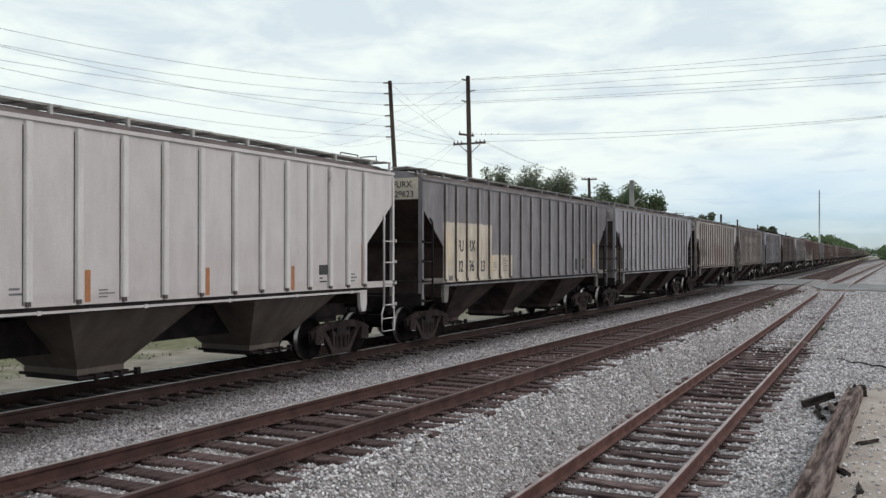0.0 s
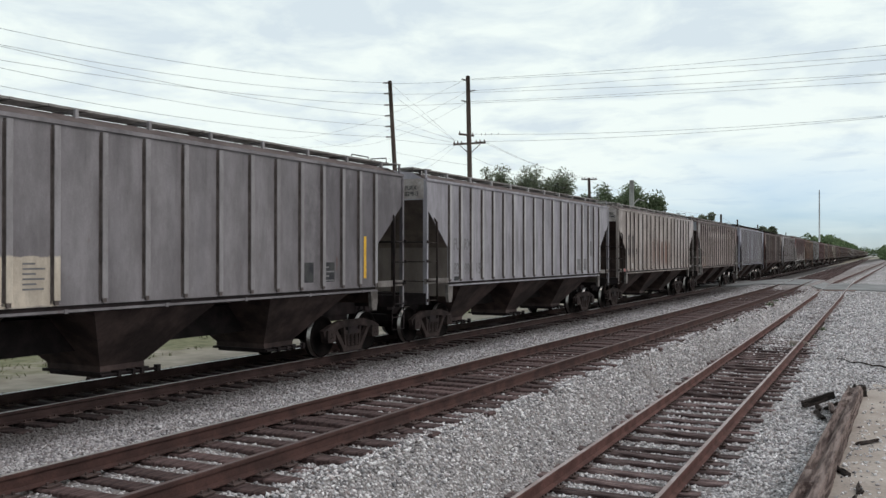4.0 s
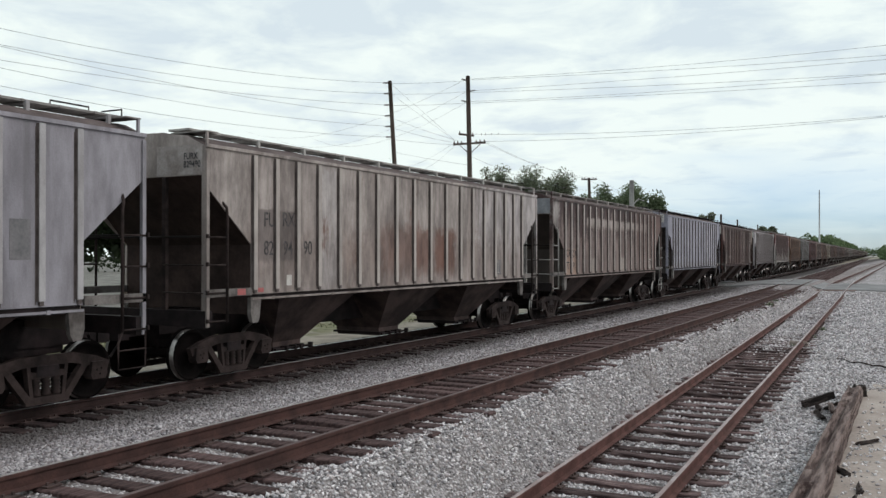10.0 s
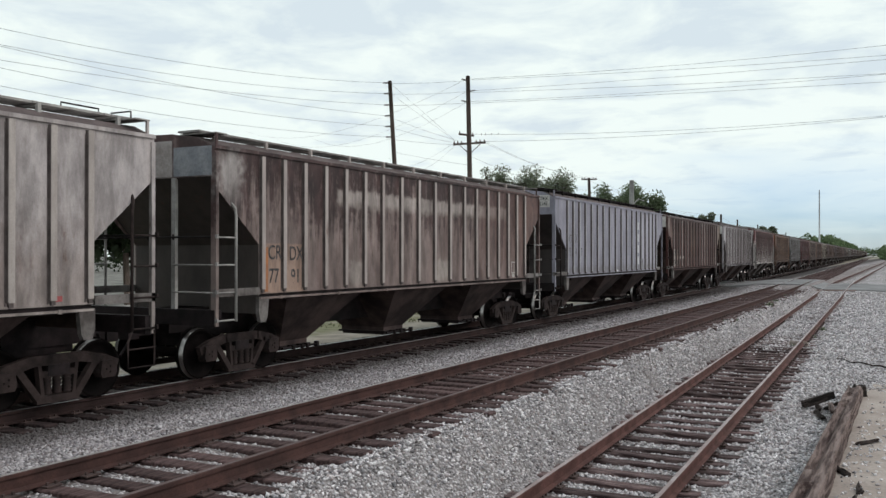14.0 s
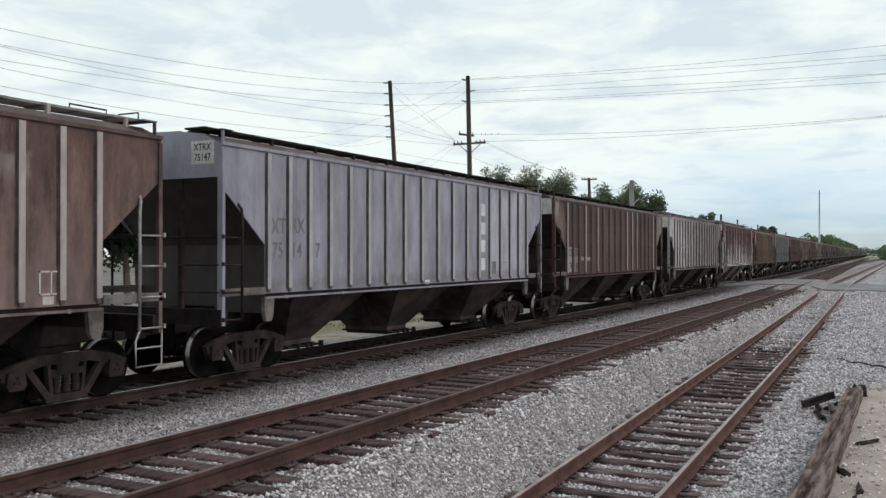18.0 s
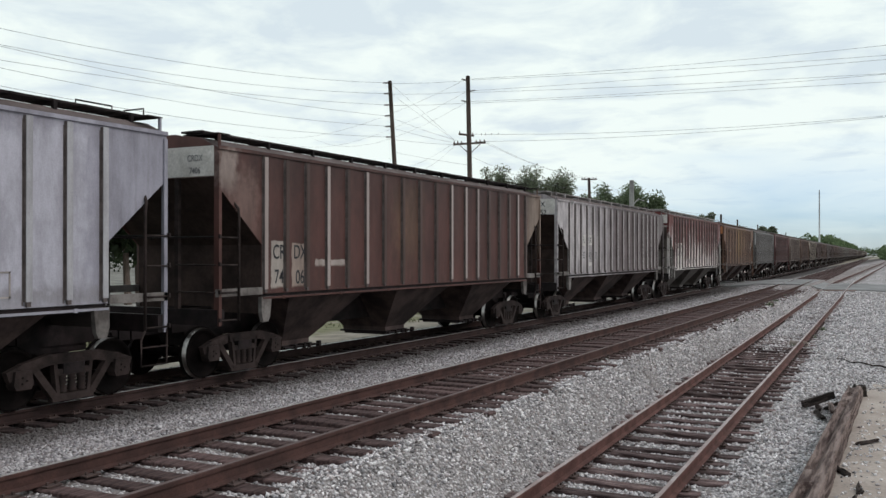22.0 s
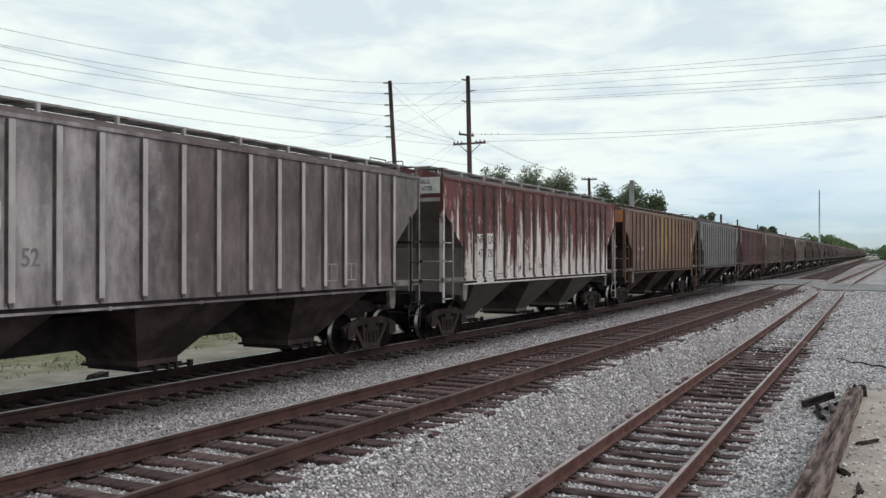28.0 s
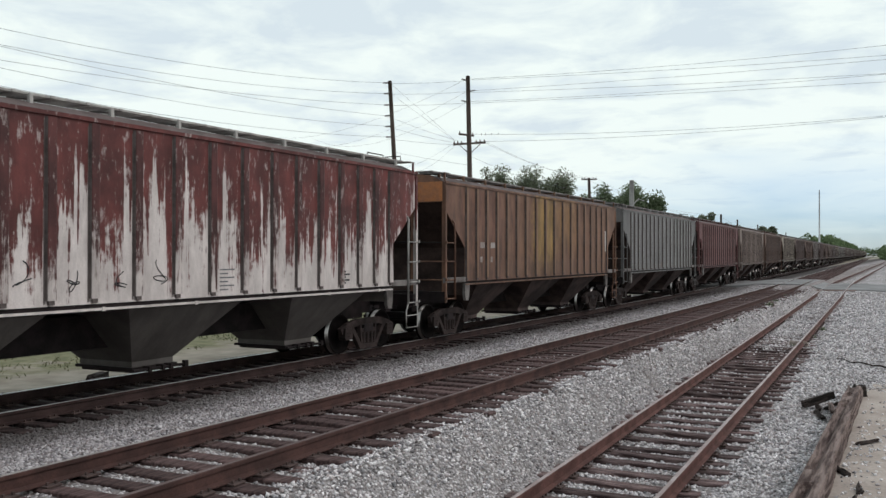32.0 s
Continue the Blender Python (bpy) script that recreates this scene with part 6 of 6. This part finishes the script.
LEFT_POLE, RIGHT_POLE = (-38.0, 2.0, 0), (14.0, 56.0, 0)
for p, k2, k1 in (((-28.48, 47.11, 12.78), 7.00, -5.90), ((-28.45, 47.13, 12.12), 6.61, -5.74), ((-28.27, 47.24, 10.73), 5.3, -2.5), ((-28.42, 47.15, 11.42), 4.4, -4.5), ((-28.21, 47.27, 10.10), 6.03, -3.41), ((-28.18, 47.29, 9.44), 6.3, -3.72)):
    span(p, LEFT_POLE, k2, k1)
for p, k2, k1 in (((-25.26, 52.17, 13.61), 1.95, -1.10), ((-25.26, 52.17, 13.54), 1.15, -1.38), ((-25.13, 52.24, 12.84), 0.9, -0.45), ((-25.13, 52.24, 12.73), 0.93, -1.54), ((-25.26, 52.18, 12.14), 1.67, -1.10), ((-25.26, 52.18, 12.03), 0.6, -0.95),
                  ((-25.07, 52.29, 10.02), 3.2, -2.29), ((-24.94, 52.36, 9.54), 2.89, -1.41)):
    span(p, RIGHT_POLE, k2, k1)
for p, q, sag in (((-25.4, 52.1, 13.6), (-85.4, 102.0, 20.1), 2.2), ((-25.4, 52.1, 12.8), (-81.4, 104.1, 18.9), 2.2), ((-25.4, 52.1, 12.1), (-77.4, 106.2, 19.5), 2.2), ((-26.1, 51.8, 9.5), (-70.0, 108.0, 16.5), 2.0), ((-25.9, 51.9, 9.5), (-66.0, 110.0, 16.0), 2.0),
                  ((-28.2, 47.3, 12.7), (-26.15, 51.75, 9.7), 0.0), ((-28.2, 47.3, 12.1), (-26.1, 51.8, 9.6), 0.0), ((-28.1, 47.35, 10.6), (-25.9, 51.9, 9.6), 0.08), ((-28.1, 47.4, 10.0), (-26.15, 51.75, 9.5), 0.08), ((-28.05, 47.4, 9.3), (-26.15, 51.75, 9.35), 0.05),
                  ((-28.27, 47.3, 12.75), (-25.35, 52.1, 13.5), 0.05), ((-28.2, 47.3, 12.1), (-25.3, 52.1, 12.8), 0.08), ((-28.2, 47.3, 11.4), (-25.3, 52.1, 12.05), 0.05), ((-28.0, 47.4, 8.5), (-25.2, 52.2, 8.0), 0.03),
                  ((-24.4, 52.7, 9.6), (-27.45, 81.5, 9.5), 0.35), ((-24.6, 52.6, 9.6), (-26.4, 82.0, 9.5), 0.5), ((-25.2, 52.3, 8.6), (-26.8, 81.8, 8.3), 0.5), ((-27.4, 81.5, 9.5), (-22.3, 123.6, 7.6), 1.0), ((-26.4, 82.0, 9.5), (-22.3, 123.6, 7.5), 1.2),
                  ((-22.3, 123.6, 7.5), (-25.45, 155.8, 7.9), 0.6), ((-25.45, 155.8, 7.9), (-28.4, 199.4, 8.4), 0.7), ((-28.4, 199.4, 8.4), (-31.6, 276.6, 8.4), 0.9)):
    p, q = Vector(p), Vector(q)
    wire([p + (q - p) * s - Vector((0, 0, 4 * sag * s * (1 - s))) for s in (j / 14 for j in range(15))], 0.008)
# the poles that carry the wires on, outside the view
wooden_pole("tall dark wooden utility pole of the same line", (-38.0, 2.0, 14.0), (-38.0, 2.0, -0.8), 0.2, 0.14)
wooden_pole("tall dark wooden utility pole across the tracks", (14.0, 56.0, 14.6), (14.0, 56.0, -0.8), 0.2, 0.14)

# ---- trees ----


def leaf_cloud(centres, radii, per, size, seed, squash=0.75):
    """Many small leaf sprays round the given clump centres."""
    r = np.random.RandomState(seed)
    V = []
    for c, rad in zip(centres, radii):
        d = r.normal(size=(per, 3))
        d /= np.linalg.norm(d, axis=1)[:, None]
        p = np.array(c) + d * (rad * r.uniform(0.35, 1.0, per) ** 0.6)[:, None] * np.array((1, 1, squash))
        u = r.normal(size=(per, 3))
        u /= np.linalg.norm(u, axis=1)[:, None]
        w = np.cross(u, r.normal(size=(per, 3)))
        w /= np.linalg.norm(w, axis=1)[:, None]
        s = (size * r.uniform(0.5, 1.3, per))[:, None]
        V.append(np.stack([p - u * s, p + w * s * 0.55, p + u * s, p - w * s * 0.55], 1))
    return np.concatenate(V).reshape(-1, 3)


def cloud_object(name, V, mat, parent=None):
    n = len(V) // 4
    me = bpy.data.meshes.new(name)
    me.vertices.add(len(V))
    me.vertices.foreach_set("co", V.reshape(-1))
    me.loops.add(n * 4)
    me.loops.foreach_set("vertex_index", np.arange(n * 4, dtype=np.int32))
    me.polygons.add(n)
    me.polygons.foreach_set("loop_start", np.arange(0, n * 4, 4, dtype=np.int32))
    me.update(calc_edges=True)
    me.materials.append(mat)
    ob = new(name, me)
    ob.parent = parent
    return ob


def oak(x, y, h, spread, seed, label, leafy=1.0, size=0.26, open_crown=0.5, leaf="leaf"):
    r = random.Random(seed)
    t = tagged(thing("tree", pose(x, y, -0.8)), label, "tree", "trees behind the train")
    trunk = bmesh.new()
    fork = h * 0.36
    add_tube(trunk, [(0, 0, 0), (0.05, 0, fork * 0.5), (0.1, 0.1, fork)], 0.3, 8, radii=[h * 0.034, h * 0.026, h * 0.022])
    part("trunk", trunk, M["bark"], t)
    tips, rads = [], []
    for k in range(9):
        a = 6.283 * k / 9 + r.uniform(-0.3, 0.3)
        lean = r.uniform(0.3, 1.0)
        end = Vector((math.cos(a) * spread * lean, math.sin(a) * spread * lean, h * r.uniform(0.68, 0.92) - 0.25 * lean * h * 0.4))
        mid = Vector((0.1, 0.1, fork)) * 0.45 + end * 0.55 + Vector((0, 0, 0.04 * h))
        limb = bmesh.new()
        add_tube(limb, [(0.1, 0.1, fork * 0.95), mid, end], 0.1, 6, radii=[h * 0.014, h * 0.009, h * 0.004])
        for j in range(9):
            b = a + r.uniform(-1.0, 1.0)
            tw = mid.lerp(end, r.uniform(0.2, 1.0)) + Vector((math.cos(b), math.sin(b), r.uniform(0.0, 0.9))) * spread * r.uniform(0.2, 0.42)
            tw.z = min(tw.z + r.uniform(-0.3, 0.9), h * r.uniform(0.88, 0.98))
            add_tube(limb, [mid.lerp(end, 0.5), tw], 0.04, 5, radii=[h * 0.006, h * 0.002])
            tips.append(tw)
            rads.append(spread * r.uniform(0.24, 0.46) * (1.3 - open_crown * 0.5))
        part("limb", limb, M["bark"], t)
    cloud_object("crown", leaf_cloud(tips, rads, int(46 * leafy), size, seed), M[leaf], t)
    return t


for j, (x, y, h, s) in enumerate(((-36.3, 80.2, 12.9, 1.5), (-34.6, 83.3, 13.1, 1.9), (-33.4, 85.0, 13.2, 2.0), (-31.9, 84.0, 12.9, 2.1), (-31.0, 84.6, 12.3, 1.7), (-33.6, 83.6, 11.6, 2.4))):
    oak(x, y, h, s, 11 + j, "broad oak with an open ragged crown behind the train", 1.0, 0.105, 0.3)
for j, (x, y, h, s) in enumerate(((-29.5, 93.0, 10.3, 1.8), (-28.3, 94.7, 10.9, 2.1), (-27.0, 94.0, 10.7, 2.1), (-25.6, 96.0, 10.2, 1.8), (-27.5, 93.6, 10.4, 2.7))):
    oak(x, y, h, s, 24 + j, "dense green tree behind a concrete pole", 2.2, 0.14, 0.0, "leaf_green")
oak(-26.9, 132.6, 9.6, 1.5, 17, "distant green tree behind the train", 1.1, 0.2, 0.3)
oak(-28.1, 210.8, 10.4, 1.7, 18, "distant round green tree behind the train", 1.8, 0.3, 0.1)
oak(-27.6, 166.0, 8.6, 1.2, 19, "distant low green tree behind the train", 1.4, 0.25, 0.1)


def far_woods():
    """Woods on the horizon and a hedge behind the train."""
    r = random.Random(5)
    c, rad = [], []
    y = 535.0
    while y < 1150:
        for k in range(3):
            h = r.uniform(10.5, 14.0)
            x = -27.5 + bend(y) - 5.5 * k + r.uniform(-2, 2)
            c.append((x, y + r.uniform(-3, 3), h - 3.0))
            rad.append(r.uniform(2.6, 3.6))
            c.append((x, y + r.uniform(-3, 3), h * 0.5))
            rad.append(4.0)
            c.append((x, y + r.uniform(-3, 3), 1.5))
            rad.append(3.5)
        y += 6.5
    y = 420.0
    while y < 1150:
        c.append((2.0 + bend(y) + r.uniform(0, 5), y, r.uniform(1.5, 4.0)))
        rad.append(r.uniform(3.0, 4.2))
        y += 6.0
    for k in range(64):
        c.append((-80 + 1.7 * k, 1170 + r.uniform(-8, 8), r.uniform(3, 7)))
        rad.append(4.5)
    woods = cloud_object("far_woods", leaf_cloud(c, rad, 55, 1.1, 9, 0.9), M["leaf_far"])
    tagged(woods, "distant green woods along the line", "woods", kind="stuff")


def tree_row():
    """Dark trees beyond the lot, their crowns closing above open trunks."""
    r = random.Random(8)
    row = tagged(thing("tree_row"), "row of dark green trees with bare trunks beyond the gravel lot", "trees", kind="stuff")
    c, rad = [], []
    trunks = bmesh.new()
    y = -30.0
    while y < 64:
        x = -41 - r.uniform(0, 4)
        add_tube(trunks, [(x, y, -0.9), (x + r.uniform(-0.2, 0.2), y, 1.5), (x + r.uniform(-0.4, 0.4), y + r.uniform(-0.3, 0.3), 4.2)], 0.2, 7, radii=[0.24, 0.19, 0.12])
        for k in range(13):
            c.append((x + r.uniform(-2, 2), y + r.uniform(-2.0, 2.0), r.uniform(2.5, 6.2)))
            rad.append(r.uniform(0.8, 1.5))
        y += r.uniform(1.3, 2.6)
    y = -60.0
    while y < 160:
        c.append((-118 - r.uniform(0, 8), y, r.uniform(0.5, 5.5)))
        rad.append(r.uniform(2.2, 3.4))
        y += 1.1
    cloud_object("canopy", leaf_cloud(c, rad, 75, 0.4, 10, 0.8), M["leaf_hedge"], row)
    part("trunks", trunks, M["bark"], row)


def grass_strip():
    """Thin dry grass between the sand and the gravel lot."""
    r = np.random.RandomState(12)
    n = 6000
    x, y = r.uniform(-27, -19.2, n), r.uniform(8, 46, n)
    keep = np.array([noise.noise((a * 0.5, b * 0.5, 2.0)) > 0.05 for a, b in zip(x, y)])
    x, y = x[keep], y[keep]
    n = len(x)
    z = np.array([ground_z(a, b) for a, b in zip(x, y)])
    p = np.stack([x, y, z], 1)
    a = r.uniform(0, 6.283, n)
    side = np.stack([np.cos(a), np.sin(a), np.zeros(n)], 1) * r.uniform(0.01, 0.025, n)[:, None]
    tip = np.stack([r.normal(0, 0.06, n), r.normal(0, 0.06, n), r.uniform(0.04, 0.14, n)], 1)
    V = np.stack([p - side, p + side, p + tip * 0.7 + side * 0.6, p + tip], 1).reshape(-1, 3)
    tagged(cloud_object("grass", V, M["grass"]), "thin yellowish grass behind the train", "grass", kind="stuff")


tree_row()
grass_strip()

far_woods()


def small_bird(x, y, z, turn):
    """A dark bird sitting on the wire."""
    bird = tagged(thing("bird", pose(x, y, z, 0, 0, turn)), "small dark bird perched on a power line", "bird", "birds on the wire")
    for name, c, s in (("body", (0, 0, 0.045), (0.032, 0.058, 0.036)), ("head", (0, 0.048, 0.083), (0.023, 0.026, 0.023)), ("tail", (0, -0.07, 0.026), (0.013, 0.045, 0.008))):
        bm = bmesh.new()
        bmesh.ops.create_icosphere(bm, subdivisions=2, radius=1.0, matrix=Matrix.Translation(c) @ Matrix.Diagonal((*s, 1)))
        part(name, bm, M["ink"], bird)


for x, y, z, turn in ((-24.45, 52.33, 9.93, 20), (-24.15, 52.36, 9.93, 200), (-23.75, 52.4, 9.91, 30), (-23.3, 52.45, 9.90, 10)):
    small_bird(x, y, z, turn)


# ---- what moves: the train rolls toward the camera side, its wheels turn ----
def travel(t):
    u = t / 16
    return 16 * (4.0129 * u + 0.0742 * u * u - 0.0141 * u ** 3)


def car_pose(front, t):
    y = front + HALF - travel(t)
    ya, yb = y - 6, y + 6
    xa, xb = train_path(ya), train_path(yb)
    return pose((xa + xb) / 2, y, 0, 0, 0, math.degrees(math.atan2(xa - xb, 12)))


def motions():
    for front, car in CARS:
        walk(car, [(2.0 * k, car_pose(front, 2.0 * k)) for k in range(17)])
    rows = [(32.0 * k / 192, 32.0 * k / 192) for k in range(193)]
    for ws in WHEELS:
        at = ws.matrix_basis.translation.copy()
        walk(ws, [(t, Matrix.Translation(at) @ Matrix.Rotation(travel(t) / 0.457, 4, "X")) for t, _ in rows])


motions()
